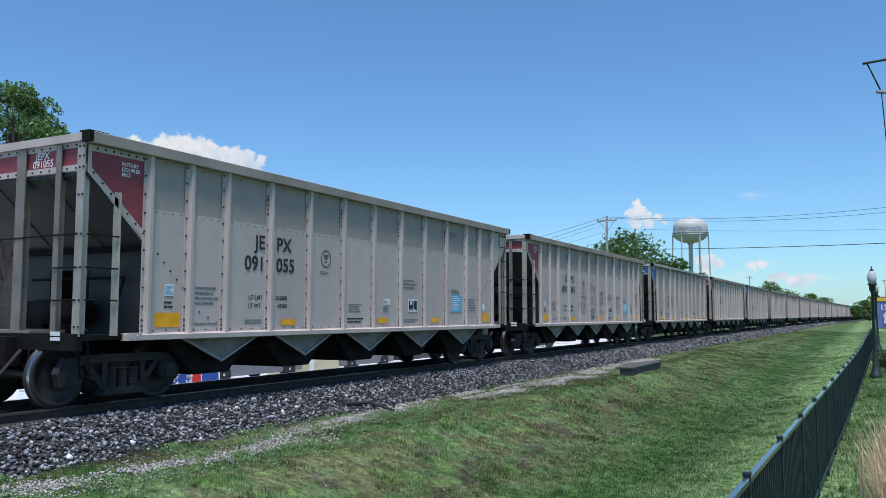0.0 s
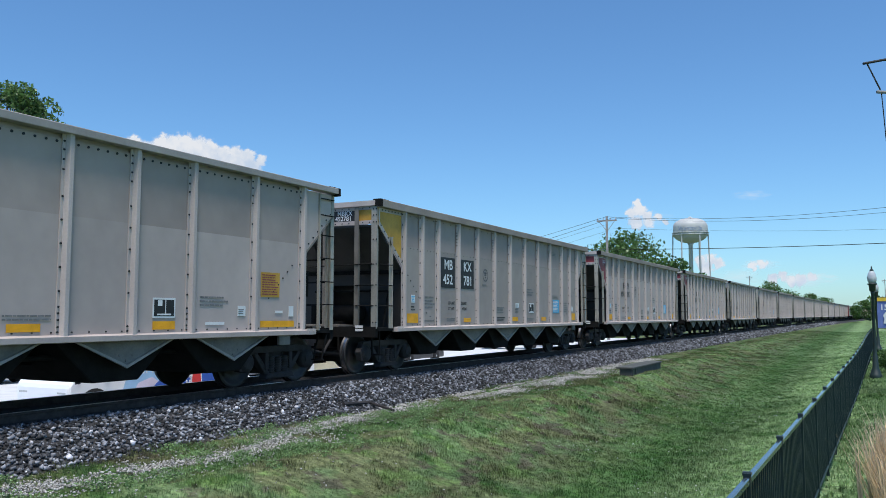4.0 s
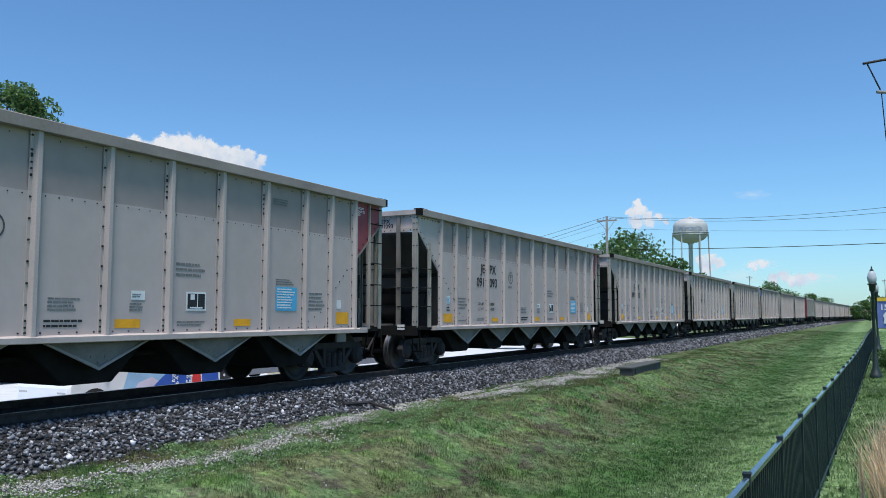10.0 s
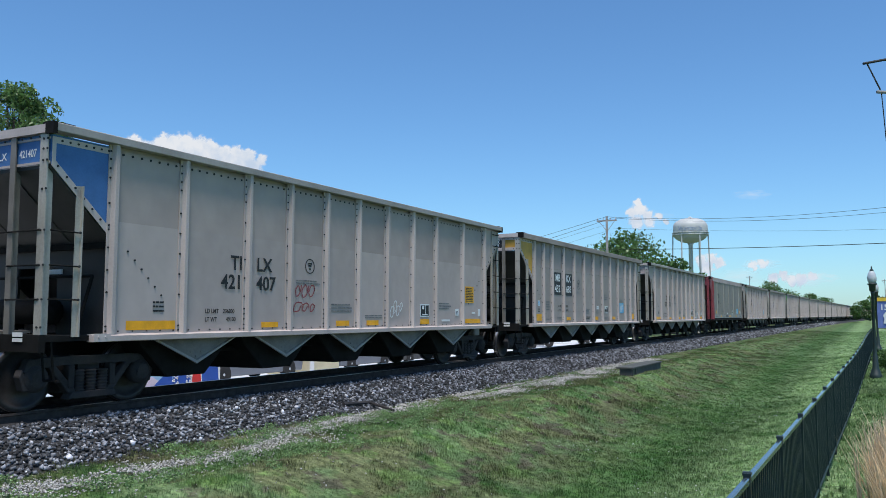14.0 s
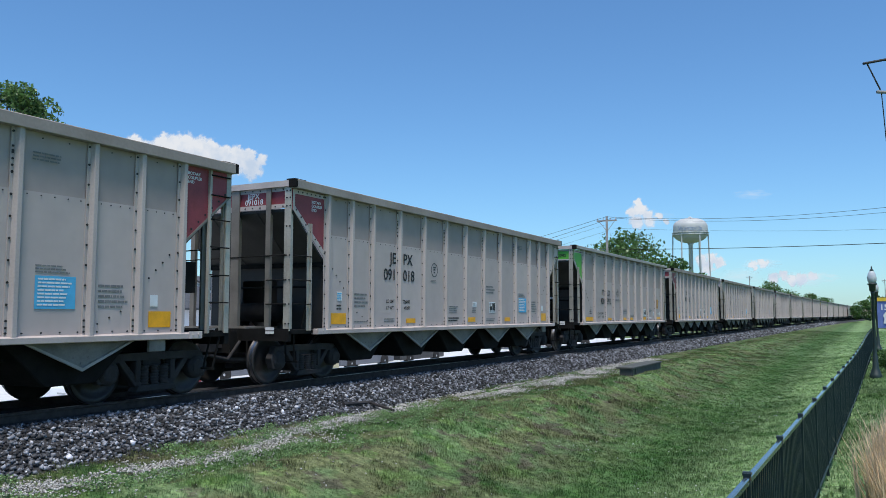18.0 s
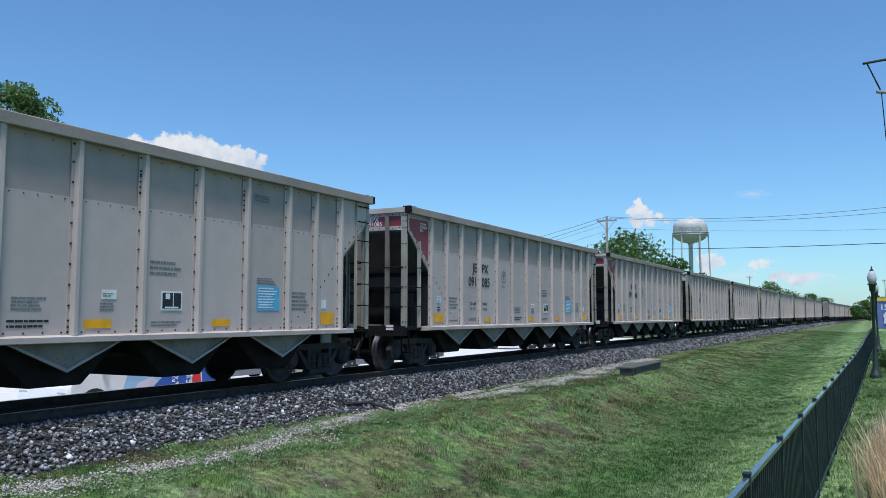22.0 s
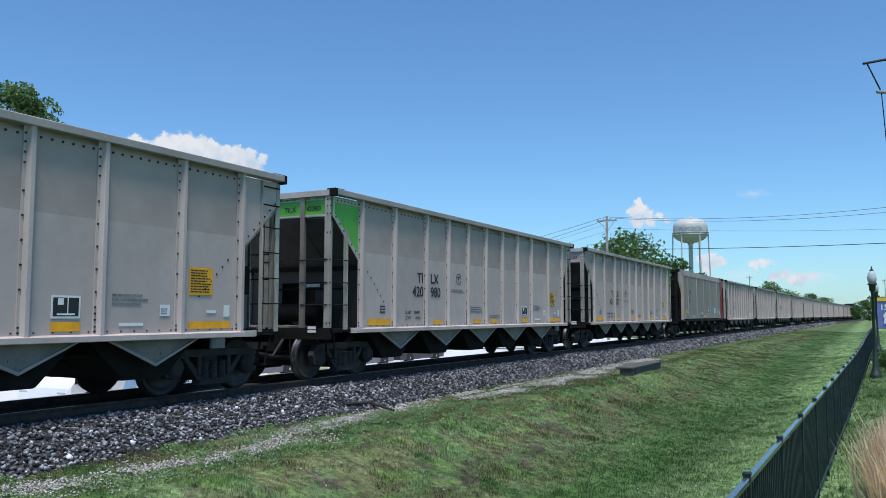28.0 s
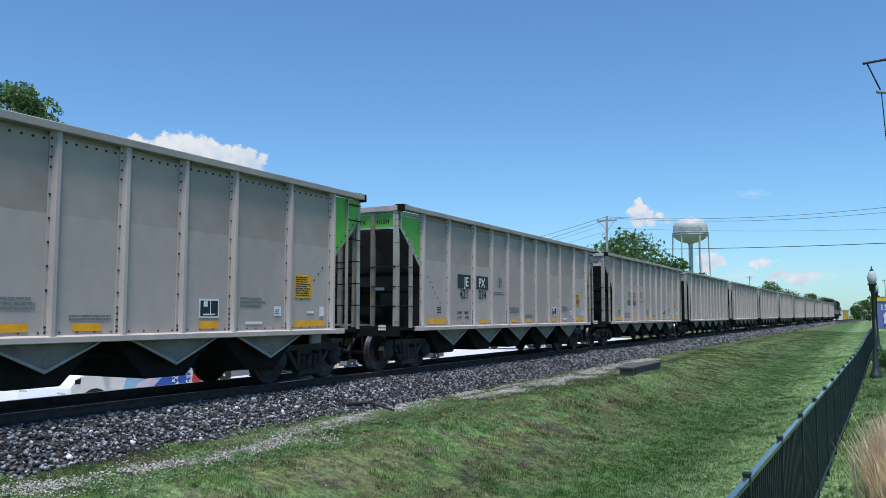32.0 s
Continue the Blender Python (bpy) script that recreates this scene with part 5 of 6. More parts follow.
wire((-21.9, 77.72, 10.78), (-60.65, 75.76, 2.49), 0.8, 0.018)
wire((-22.62, 77.95, 10.17), (-57.64, 82.86, 3.93), 0.5, 0.01)
wire((-22.64, 77.99, 9.51), (-57.66, 82.91, 3.24), 0.5, 0.01)
# near pole's arm, whose pole stands outside the view
bm = BM()
tube(bm, (0.12, 24.36, 8.1), (1.64, 25.13, 8.42), 0.035)
arm = thing("pole_bracket", bm, WIRE, "dark bracket arm of an overhead line pole with insulators", "bracket")
bm = BM()
tube(bm, (0.22, 24.42, 8.09), (0.51, 24.63, 7.39), 0.02)
part("insulator", bm, WIRE, arm)
bm = BM()
tube(bm, (0.42, 24.59, 7.34), (1.6, 25.2, 7.29), 0.045)
part("lower_arm", bm, WOOD, arm)
bm = BM()
tube(bm, (0.53, 24.65, 7.34), (0.64, 24.88, 5.25), 0.014)
part("down_lead", bm, WIRE, arm)
bm = BM()
tube(bm, (1.64, 25.13, -0.64), (1.64, 25.13, 9.22), 0.15, 0.12)
part("pole", bm, WOOD, arm)

def water_tower(x, y):
    root = thing("water_tower", None, None, "cream steel water tower on legs with painted town name", "water tower", m=pose(x, y, 1.1))
    bm = BM()
    prof = [(0.6, 32.0)]
    for i in range(1, 9):
        a = i * math.pi / 16
        prof.append((7.4 * math.sin(a) if i < 8 else 7.4, 36.2 - 4.2 * math.cos(a)))
    prof += [(7.5, 37.5), (7.45, 39.2)]
    for i in range(1, 8):
        a = i * math.pi / 14
        prof.append((7.45 * math.cos(a) ** 0.8 if i < 7 else 0.6, 39.2 + 4.0 * math.sin(a)))
    lathe(bm, prof, 40)
    part("tank", bm, TANKW, root)
    bm = BM()
    lathe(bm, [(0.95, -2), (0.95, 31.0), (1.6, 32.3)], 18)
    part("riser", bm, TANKW, root)
    bm = BM()
    lathe(bm, [(7.4, 35.4), (8.0, 35.4), (8.0, 35.6), (7.4, 35.6)], 40)
    lathe(bm, [(7.95, 36.4), (8.02, 36.4), (8.02, 36.5), (7.95, 36.5)], 40)
    part("balcony", bm, TANKW, root)
    bm = BM()
    lathe(bm, [(0.8, 43.1), (0.8, 43.5), (0.3, 43.9)], 14)
    part("vent", bm, TANKW, root)
    for i in range(6):
        a = i * math.tau / 6 + 0.2
        bm = BM()
        tube(bm, (8.6 * math.cos(a), 8.6 * math.sin(a), -2), (7.5 * math.cos(a), 7.5 * math.sin(a), 36), 0.3, n=10)
        part("leg", bm, TANKW, root)
        b = a + math.tau / 6
        bm = BM()
        tube(bm, (8.1 * math.cos(a), 8.1 * math.sin(a), 17), (8.1 * math.cos(b), 8.1 * math.sin(b), 17), 0.15, n=6)
        part("strut", bm, TANKW, root)
    # the painted name, wrapped round the tank
    me = text_mesh("Wentzville", 2.5, BLUEGREY, "CENTER").copy()
    turn = math.atan2(-y, -x)
    for v in me.vertices:
        a = turn + v.co.x / 7.55
        v.co = (7.56 * math.cos(a), 7.56 * math.sin(a), 37.3 + v.co.y)
    part("lettering", me, None, root, "painted town name")


BLUEGREY = mat("faded_blue_lettering", (0.3, 0.35, 0.43), 0.6, 0, 0.15, 4, 0.02)
water_tower(-69.0, 370.2)

# ---- beyond the track: parked vehicles and buildings ----
GLASS = mat("dark_car_glass", (0.02, 0.025, 0.03), 0.08, 0, 0.1, 2, 0)
TYRE = mat("black_rubber", (0.02, 0.02, 0.02), 0.85, 0, 0.2, 6, 0.1)
SILVER = mat("silver_car_paint", (0.55, 0.575, 0.6), 0.3, 0.4, 0.08, 3, 0.01)
GREYP = mat("dark_silver_paint", (0.2, 0.22, 0.26), 0.3, 0.4, 0.08, 3, 0.01)
VANW = mat("white_van_paint", (0.86, 0.88, 0.9), 0.35, 0, 0.05, 3, 0.01)
VANB = mat("light_blue_van_graphic", (0.36, 0.6, 0.9), 0.4, 0, 0.25, 1.2, 0.01)
VAND = mat("deep_blue_van_graphic", (0.04, 0.12, 0.5), 0.4, 0, 0.15, 2, 0.01)
VANR = mat("red_van_graphic", (0.7, 0.05, 0.05), 0.4, 0, 0.1, 2, 0.01)
PINK = mat("pink_van_graphic", (0.7, 0.63, 0.76), 0.4, 0, 0.2, 2, 0.01)
DARKC = mat("dark_car_paint", (0.05, 0.055, 0.06), 0.3, 0.2, 0.1, 3, 0.01)
BEIGE = mat("beige_rendered_wall", (0.6, 0.55, 0.38), 0.85, 0, 0.1, 2, 0.1)
SIDING = mat("white_lapped_siding", (0.75, 0.76, 0.76), 0.7, 0, 0.08, 2, 0.05)
SHINGLE = mat("dark_grey_shingles", (0.07, 0.075, 0.085), 0.9, 0, 0.3, 4, 0.3)


def vehicle(name, label, cat, x, y, length, width, outline, glass, paint, wheels, turn=0, wheel_r=0.36, group="parked vehicles"):
    """A car from its side outline (along y, z): body, glasshouse, wheels, lamps."""
    root = thing(name, None, None, label, cat, group, m=pose(x, y, -1.25, 0, 0, turn))
    bm = BM()
    prism(bm, outline, "x", -width / 2, width / 2)
    part("body", bm, paint, root, bevel=0.05)
    for i, g in enumerate(glass):
        bm = BM()
        prism(bm, g, "x", width / 2 - 0.03, width / 2 + 0.006)
        part("side_window", bm, GLASS, root)
    for wy in wheels:
        for s in (-1, 1):
            bm = BM()
            c = (0, wy, wheel_r)
            lathe(bm, [(wheel_r * 0.6, s * (width / 2 - 0.2)), (wheel_r, s * (width / 2 - 0.19)), (wheel_r, s * (width / 2 + 0.0)), (wheel_r * 0.92, s * (width / 2 + 0.03)), (wheel_r * 0.62, s * (width / 2 + 0.03))], 22, "x", c)
            tyre = part("wheel", bm, TYRE, root)
            bm = BM()
            lathe(bm, [(wheel_r * 0.62, s * (width / 2 - 0.02)), (wheel_r * 0.58, s * (width / 2 + 0.02)), (wheel_r * 0.2, s * (width / 2 + 0.01)), (wheel_r * 0.12, s * (width / 2 + 0.035))], 14, "x", c)
            part("rim", bm, SILVER, tyre)
    for e in (-1, 1):
        for s in (-1, 1):
            bm = BM()
            box(bm, s * width * 0.36 - 0.15, s * width * 0.36 + 0.15, min(e * length / 2, e * (length / 2 + 0.015)), max(e * length / 2, e * (length / 2 + 0.015)), 0.72, 0.86)
            part("headlight" if e < 0 else "tail_light", bm, GLOBE if e < 0 else VANR, root)
    return root


van = vehicle("van", "white and blue wrapped panel van with red stripe, parked", "van", -17.45, 15.4, 5.0, 1.9,
              [(-2.5, 0.35), (-2.52, 0.9), (-2.35, 1.12), (-1.6, 1.25), (-1.1, 1.95), (-0.7, 2.1), (2.4, 2.1), (2.5, 1.9), (2.5, 0.35)],
              [[(-1.45, 1.3), (-1.0, 1.85), (-0.5, 1.85), (-0.5, 1.3)]], VANW, (-1.8, 1.6))
# the wrap: pale blue and pink clouds, deep blue bands, a lacy white emblem, one red stripe
for mt, ol, x in ((VANB, [(-1.0, 0.62), (-0.7, 1.5), (0.95, 1.5), (0.75, 0.36), (-0.6, 0.36)], 0.952), (PINK, [(-0.75, 0.45), (-0.5, 0.85), (-0.05, 0.98), (0.25, 0.8), (0.1, 0.4)], 0.955),
                  (VAND, [(0.05, 0.42), (0.0, 0.72), (0.3, 0.95), (0.62, 1.12), (0.66, 0.8), (0.7, 0.4)], 0.956), (VAND, [(0.66, 0.36), (0.7, 1.4), (1.3, 1.4), (1.3, 0.36)], 0.954),
                  (VANR, [(1.34, 0.36), (1.42, 1.55), (1.6, 1.55), (1.76, 0.36)], 0.954), (VAND, [(1.8, 0.36), (1.66, 1.5), (2.3, 1.5), (2.44, 0.36)], 0.954), (WHITE, [(1.27, 0.36), (1.36, 1.5), (1.4, 1.5), (1.32, 0.36)], 0.956)):
    bm = BM()
    prism(bm, ol, "x", 0.945, x)
    part("graphic", bm, mt, van)
for k in range(4):
    bm = BM()
    y0 = -0.55 + 0.3 * k
    for a, b, c, d in ((0, 0.04, 0, 0.2), (0.2, 0.24, 0, 0.2), (0.04, 0.2, 0.16, 0.2)):
        box(bm, 0.952, 0.957, y0 + a, y0 + b, 1.08 + c, 1.08 + d)
    part("graphic", bm, WHITE, van, "white outlined block")
bm = BM()
for r, n in ((0.28, 14), (0.17, 9)):
    for i in range(n):
        a, b = i * math.tau / n, (i + 0.55) * math.tau / n
        p0, p1 = (1.0 + r * math.cos(a), 0.86 + r * math.sin(a)), (1.0 + r * math.cos(b), 0.86 + r * math.sin(b))
        mid = (1.0 + (r + 0.09) * math.cos((a + b) / 2), 0.86 + (r + 0.09) * math.sin((a + b) / 2))
        for u, v in ((p0, mid), (mid, p1), (p1, p0)):
            tube(bm, (0.957, *u), (0.957, *v), 0.012, n=4)
part("emblem", bm, WHITE, van, "white lacy emblem")
bm = BM()
prism(bm, [(-2.36, 0.95), (-2.36, 1.05), (-2.2, 1.08), (-2.22, 0.95)], "x", 0.94, 0.96)
part("lamp_lens", bm, GLASS, van)
bm = BM()
box(bm, 0.95, 1.12, -1.62, -1.5, 1.22, 1.42)
part("mirror", bm, TYRE, van)
bm = BM()
for i in range(13):
    a, b = math.pi * i / 13, math.pi * (i + 1) / 13
    prism(bm, [(-1.8 + 0.46 * math.cos(a), 0.36 + 0.46 * math.sin(a)), (-1.8 + 0.46 * math.cos(b), 0.36 + 0.46 * math.sin(b)), (-1.8 + 0.3 * math.cos(b), 0.36 + 0.3 * math.sin(b)), (-1.8 + 0.3 * math.cos(a), 0.36 + 0.3 * math.sin(a))], "x", 0.9, 0.956)
part("wheel_arch", bm, TYRE, van)
bm = BM()
box(bm, 0.6, 0.958, -2.56, -2.3, 0.38, 0.6)
part("bumper", bm, TYRE, van)

PICK = [(-2.8, 0.3), (-2.82, 0.95), (-2.7, 1.08), (-1.35, 1.15), (-0.75, 1.75), (0.55, 1.78), (0.85, 1.15), (2.75, 1.13), (2.82, 0.6), (2.75, 0.3)]
vehicle("pickup_truck", "dark silver pickup truck parked on pale concrete", "pickup", -21.85, 24.7, 5.8, 1.9, PICK, [[(-1.05, 1.2), (-0.65, 1.68), (-0.1, 1.68), (-0.1, 1.2)], [(-0.02, 1.2), (-0.02, 1.68), (0.48, 1.68), (0.7, 1.2)]], GREYP, (-1.9, 1.9), 0, 0.4)
SUV = [(-2.35, 0.28), (-2.38, 0.9), (-2.2, 1.05), (-1.2, 1.14), (-0.55, 1.68), (1.9, 1.7), (2.3, 1.1), (2.35, 0.28)]
SUVG = [[(-0.95, 1.2), (-0.5, 1.6), (0.3, 1.6), (0.3, 1.2)], [(0.4, 1.2), (0.4, 1.6), (1.7, 1.6), (1.95, 1.2)]]
vehicle("suv", "dark silver sport utility vehicle parked on the lot", "suv", -21.9, 32.65, 4.7, 1.85, SUV, SUVG, GREYP, (-1.45, 1.4))
vehicle("suv", "black sport utility vehicle parked in the row of the lot", "suv", -21.9, 38.0, 4.7, 1.85, SUV, SUVG, DARKC, (-1.45, 1.4))
vehicle("suv", "white sport utility vehicle parked far down the lot", "suv", -21.7, 63.2, 4.7, 1.85, SUV, SUVG, VANW, (-1.45, 1.4), -67)
vehicle("suv", "dark sport utility vehicle parked at the back of the lot", "suv", -30.78, 19.65, 4.7, 1.85, SUV, SUVG, DARKC, (-1.45, 1.4), 90)
vehicle("suv", "silver sport utility vehicle parked at the back of the lot", "suv", -30.72, 24.82, 4.7, 1.85, SUV, SUVG, SILVER, (-1.45, 1.4), 90)
vehicle("suv", "dark grey sport utility vehicle on the far lot", "suv", -24.2, 58.0, 4.7, 1.85, SUV, SUVG, DARKC, (-1.45, 1.4), -67)

bm = BM()
box(bm, -23.2, -20.9, 28.0, 30.1, -1.25, 1.1)
shed = thing("utility_enclosure", bm, BEIGE, "low beige enclosure on the car park", "enclosure", bevel=0.02)
bm = BM()
box(bm, -23.3, -20.8, 27.9, 30.2, 1.1, 1.2)
part("cap", bm, CONC, shed)
bm = BM()
box(bm, -20.9, -20.84, 27.95, 28.2, -1.25, 1.1)
part("corner_trim", bm, SIDING, shed)


def house(x, y, w, l, eave, ridge, label):
    """A low house: lapped walls, gabled roof, windows, door; its long side faces the track."""
    root = thing("house", None, None, label, "house", "houses beyond the lot", m=pose(x, y, -1.3))
    bm = BM()
    prism(bm, [(-w / 2, 0), (w / 2, 0), (w / 2, eave), (0, ridge - 0.15), (-w / 2, eave)], "y", -l / 2, l / 2)
    part("wall", bm, SIDING, root)
    for i in range(int(eave / 0.22)):
        bm = BM()
        prism(bm, [(w / 2, 0.22 * i), (w / 2 + 0.02, 0.22 * i), (w / 2 + 0.004, 0.22 * i + 0.21), (w / 2, 0.22 * i + 0.21)], "y", -l / 2, l / 2)
        part("siding_board", bm, SIDING, root)
    bm = BM()
    prism(bm, [(w / 2 + 0.5, eave - 0.2), (0, ridge), (-w / 2 - 0.5, eave - 0.2), (-w / 2 - 0.5, eave - 0.08), (0, ridge + 0.14), (w / 2 + 0.5, eave - 0.08)], "y", -l / 2 - 0.4, l / 2 + 0.4)
    part("roof", bm, SHINGLE, root)
    n = max(2, int(l / 3))
    for i in range(n):
        yy = -l / 2 + (i + 0.5) * l / n
        bm = BM()
        box(bm, w / 2 + 0.02, w / 2 + 0.06, yy - 0.55, yy + 0.55, 0.9, 2.05)
        wf = part("window", bm, SIDING, root)
        for s in (-0.26, 0.26):
            bm = BM()
            box(bm, w / 2 + 0.06, w / 2 + 0.065, yy + s - 0.22, yy + s + 0.22, 0.98, 1.97)
            part("pane", bm, GLASS, wf)
    return root


house(-38.16, 31.49, 8, 12, 3.1, 4.75, "low white sided house with a dark grey shingle roof")
house(-41.7, 49.39, 9, 14, 3.0, 5.2, "white sided building with a grey gabled roof")
house(-44.02, 13.7, 9, 12, 3.0, 5.0, "white sided building behind the car park")

# long white shed far down the line
bm = BM()
box(bm, -17.5, -6.6, 333, 345, -2.2, 3.0)
far_shed = thing("warehouse", bm, SIDING, "long low white metal warehouse far down the line", "warehouse")
for i in range(10):
    bm = BM()
    box(bm, -17.3 + i * 1.08, -17.24 + i * 1.08, 332.95, 333, -2.2, 2.9)
    part("seam", bm, CONC, far_shed)
bm = BM()
box(bm, -17.7, -6.4, 332.8, 345.2, 3.0, 3.2)
part("roof", bm, CONC, far_shed)
bm = BM()
box(bm, -8.4, -6.6, 332.9, 333, -2.2, 2.9)
part("orange_door", bm, YPANEL, far_shed, "faded orange door")

# ---- clouds: a far backdrop ----


def cloud_material(seed, soft, amount):
    m = bpy.data.materials.new("cloud")
    m.use_nodes = True
    n, link = m.node_tree.nodes, m.node_tree.links.new
    n.remove(n["Principled BSDF"])
    tc = n.new("ShaderNodeTexCoord")
    mp = n.new("ShaderNodeMapping")
    mp.inputs["Location"].default_value = (seed, seed * 0.7, 0)
    mp.inputs["Scale"].default_value = (1.0, 1.0, 1.0)
    link(tc.outputs["Object"], mp.inputs[0])
    no = n.new("ShaderNodeTexNoise")
    no.inputs["Scale"].default_value, no.inputs["Detail"].default_value, no.inputs["Roughness"].default_value = 2.6, 9, 0.6
    link(mp.outputs[0], no.inputs["Vector"])
    grad = n.new("ShaderNodeTexGradient")
    grad.gradient_type = "SPHERICAL"
    link(tc.outputs["Object"], grad.inputs[0])
    a = n.new("ShaderNodeMath")
    a.operation = "MULTIPLY_ADD"
    link(no.outputs[0], a.inputs[0])
    a.inputs[1].default_value = 1.3
    link(grad.outputs[0], a.inputs[2])
    r = n.new("ShaderNodeMapRange")
    r.inputs[1].default_value, r.inputs[2].default_value = 1.0, 1.0 + soft
    r.inputs[4].default_value = amount
    link(a.outputs[0], r.inputs[0])
    sep = n.new("ShaderNodeSeparateXYZ")
    link(tc.outputs["Object"], sep.inputs[0])
    shade = n.new("ShaderNodeMath")
    shade.operation = "MULTIPLY_ADD"
    link(sep.outputs[1], shade.inputs[0])
    shade.inputs[1].default_value = 0.9
    link(no.outputs[0], shade.inputs[2])
    sr = n.new("ShaderNodeMapRange")
    sr.inputs[1].default_value, sr.inputs[2].default_value = 0.2, 0.75
    link(shade.outputs[0], sr.inputs[0])
    col = n.new("ShaderNodeMix")
    col.data_type = "RGBA"
    col.inputs[6].default_value, col.inputs[7].default_value = (0.55, 0.66, 0.8, 1), (0.68, 0.71, 0.76, 1)
    link(sr.outputs[0], col.inputs[0])
    em, tr, mx = n.new("ShaderNodeEmission"), n.new("ShaderNodeBsdfTransparent"), n.new("ShaderNodeMixShader")
    link(col.outputs[2], em.inputs[0])
    link(r.outputs[0], mx.inputs[0])
    link(tr.outputs[0], mx.inputs[1])
    link(em.outputs[0], mx.inputs[2])
    link(mx.outputs[0], n["Material Output"].inputs[0])
    return m


CLOUDS = []


def cloud(centre, half_w, half_h, seed, soft=0.25, amount=0.95):
    """A thin far cloud."""
    me = bpy.data.meshes.new("cloud")
    k = 8
    v = [(2.4 * i / k - 1.2, 2.4 * j / k - 1.2, 0) for j in range(k + 1) for i in range(k + 1)]
    f = [(j * (k + 1) + i, j * (k + 1) + i + 1, (j + 1) * (k + 1) + i + 1, (j + 1) * (k + 1) + i) for j in range(k) for i in range(k)]
    me.from_pydata(v, [], f)
    me.materials.append(cloud_material(seed, soft, amount))
    ob = new("cloud", me)
    d = (Vector(centre) - EYE).normalized()
    q = (-d).to_track_quat("Z", "Y")
    ob.matrix_basis = Matrix.LocRotScale(centre, q, (half_w, half_h, 1))
    ob.visible_shadow = False
    CLOUDS.append(ob)
    return tagged(ob, "white cumulus cloud far off in the blue sky", "cloud", "clouds", "structure")


RIGHT = Vector((math.cos(YAW), math.sin(YAW), 0))
AHEAD = (AIM - EYE).normalized()
OVER = RIGHT.cross(AHEAD)


def heap_cloud(cx, cy, seed, blobs, ragged=0.2):
    """A heaped cumulus: round puffs merged into one ragged outline, lit on top, greyer below. Units: thousandths of the distance."""
    m = bpy.data.materials.new("heaped_cloud")
    m.use_nodes = True
    n, link = m.node_tree.nodes, m.node_tree.links.new
    n.remove(n["Principled BSDF"])
    tc = n.new("ShaderNodeTexCoord")
    def turbulence(scale, detail, rough):
        t = n.new("ShaderNodeTexNoise")
        t.inputs["Scale"].default_value, t.inputs["Detail"].default_value, t.inputs["Roughness"].default_value = scale, detail, rough
        mp = n.new("ShaderNodeMapping")
        mp.inputs["Location"].default_value = (seed, seed * 0.7, seed * 0.3)
        link(tc.outputs["Object"], mp.inputs[0])
        link(mp.outputs[0], t.inputs["Vector"])
        return t.outputs[0]
    def calc(op, a, b, c=None):
        x = n.new("ShaderNodeMath")
        x.operation = op
        for i, v in enumerate((a, b, c)):
            if v is None:
                continue
            if isinstance(v, (int, float)):
                x.inputs[i].default_value = v
            else:
                link(v, x.inputs[i])
        return x.outputs[0]
    # puffs seen through a turbulent shift of place
    warp = n.new("ShaderNodeTexNoise")
    warp.inputs["Scale"].default_value, warp.inputs["Detail"].default_value, warp.inputs["Roughness"].default_value = 0.11, 7, 0.6
    link(tc.outputs["Object"], warp.inputs["Vector"])
    shift, moved = n.new("ShaderNodeVectorMath"), n.new("ShaderNodeVectorMath")
    shift.operation, moved.operation = "SUBTRACT", "MULTIPLY_ADD"
    link(warp.outputs["Color"], shift.inputs[0])
    shift.inputs[1].default_value = (0.5, 0.5, 0.5)
    link(shift.outputs[0], moved.inputs[0])
    moved.inputs[1].default_value = (14, 14, 0)
    link(tc.outputs["Object"], moved.inputs[2])
    near = None
    for x, y, r in blobs:
        d = n.new("ShaderNodeVectorMath")
        d.operation = "DISTANCE"
        link(moved.outputs[0], d.inputs[0])
        d.inputs[1].default_value = (x, y, 0)
        q = calc("DIVIDE", d.outputs["Value"], r)
        near = q if near is None else calc("SMOOTH_MIN", near, q, 0.45)
    edge = calc("MULTIPLY_ADD", turbulence(0.13, 9, 0.66), 1.5, -0.75)
    shape = calc("MULTIPLY_ADD", edge, ragged * 2.4, near)
    cover = n.new("ShaderNodeMapRange")
    cover.interpolation_type = "SMOOTHSTEP"
    cover.inputs[1].default_value, cover.inputs[2].default_value = 1.15, 0.65
    link(shape, cover.inputs[0])
    sep = n.new("ShaderNodeSeparateXYZ")
    link(tc.outputs["Object"], sep.inputs[0])
    lit = calc("MULTIPLY_ADD", turbulence(0.06, 6, 0.55), 1.9, calc("MULTIPLY_ADD", sep.outputs[1], 0.018, -0.5))
    tone = n.new("ShaderNodeMapRange")
    tone.inputs[1].default_value, tone.inputs[2].default_value = 0.05, 0.75
    link(lit, tone.inputs[0])
    col = n.new("ShaderNodeMix")
    col.data_type = "RGBA"
    col.inputs[6].default_value, col.inputs[7].default_value = (0.46, 0.55, 0.68, 1), (0.67, 0.695, 0.735, 1)
    link(tone.outputs[0], col.inputs[0])
    em, tr, mx = n.new("ShaderNodeEmission"), n.new("ShaderNodeBsdfTransparent"), n.new("ShaderNodeMixShader")
    link(col.outputs[2], em.inputs[0])
    link(cover.outputs[0], mx.inputs[0])
    link(tr.outputs[0], mx.inputs[1])
    link(em.outputs[0], mx.inputs[2])
    link(mx.outputs[0], n["Material Output"].inputs[0])
    far = 2600.0
    xs, ys = [b[0] for b in blobs], [b[1] for b in blobs]
    big = 1.5 * max(b[2] for b in blobs)
    me = bpy.data.meshes.new("cloud")
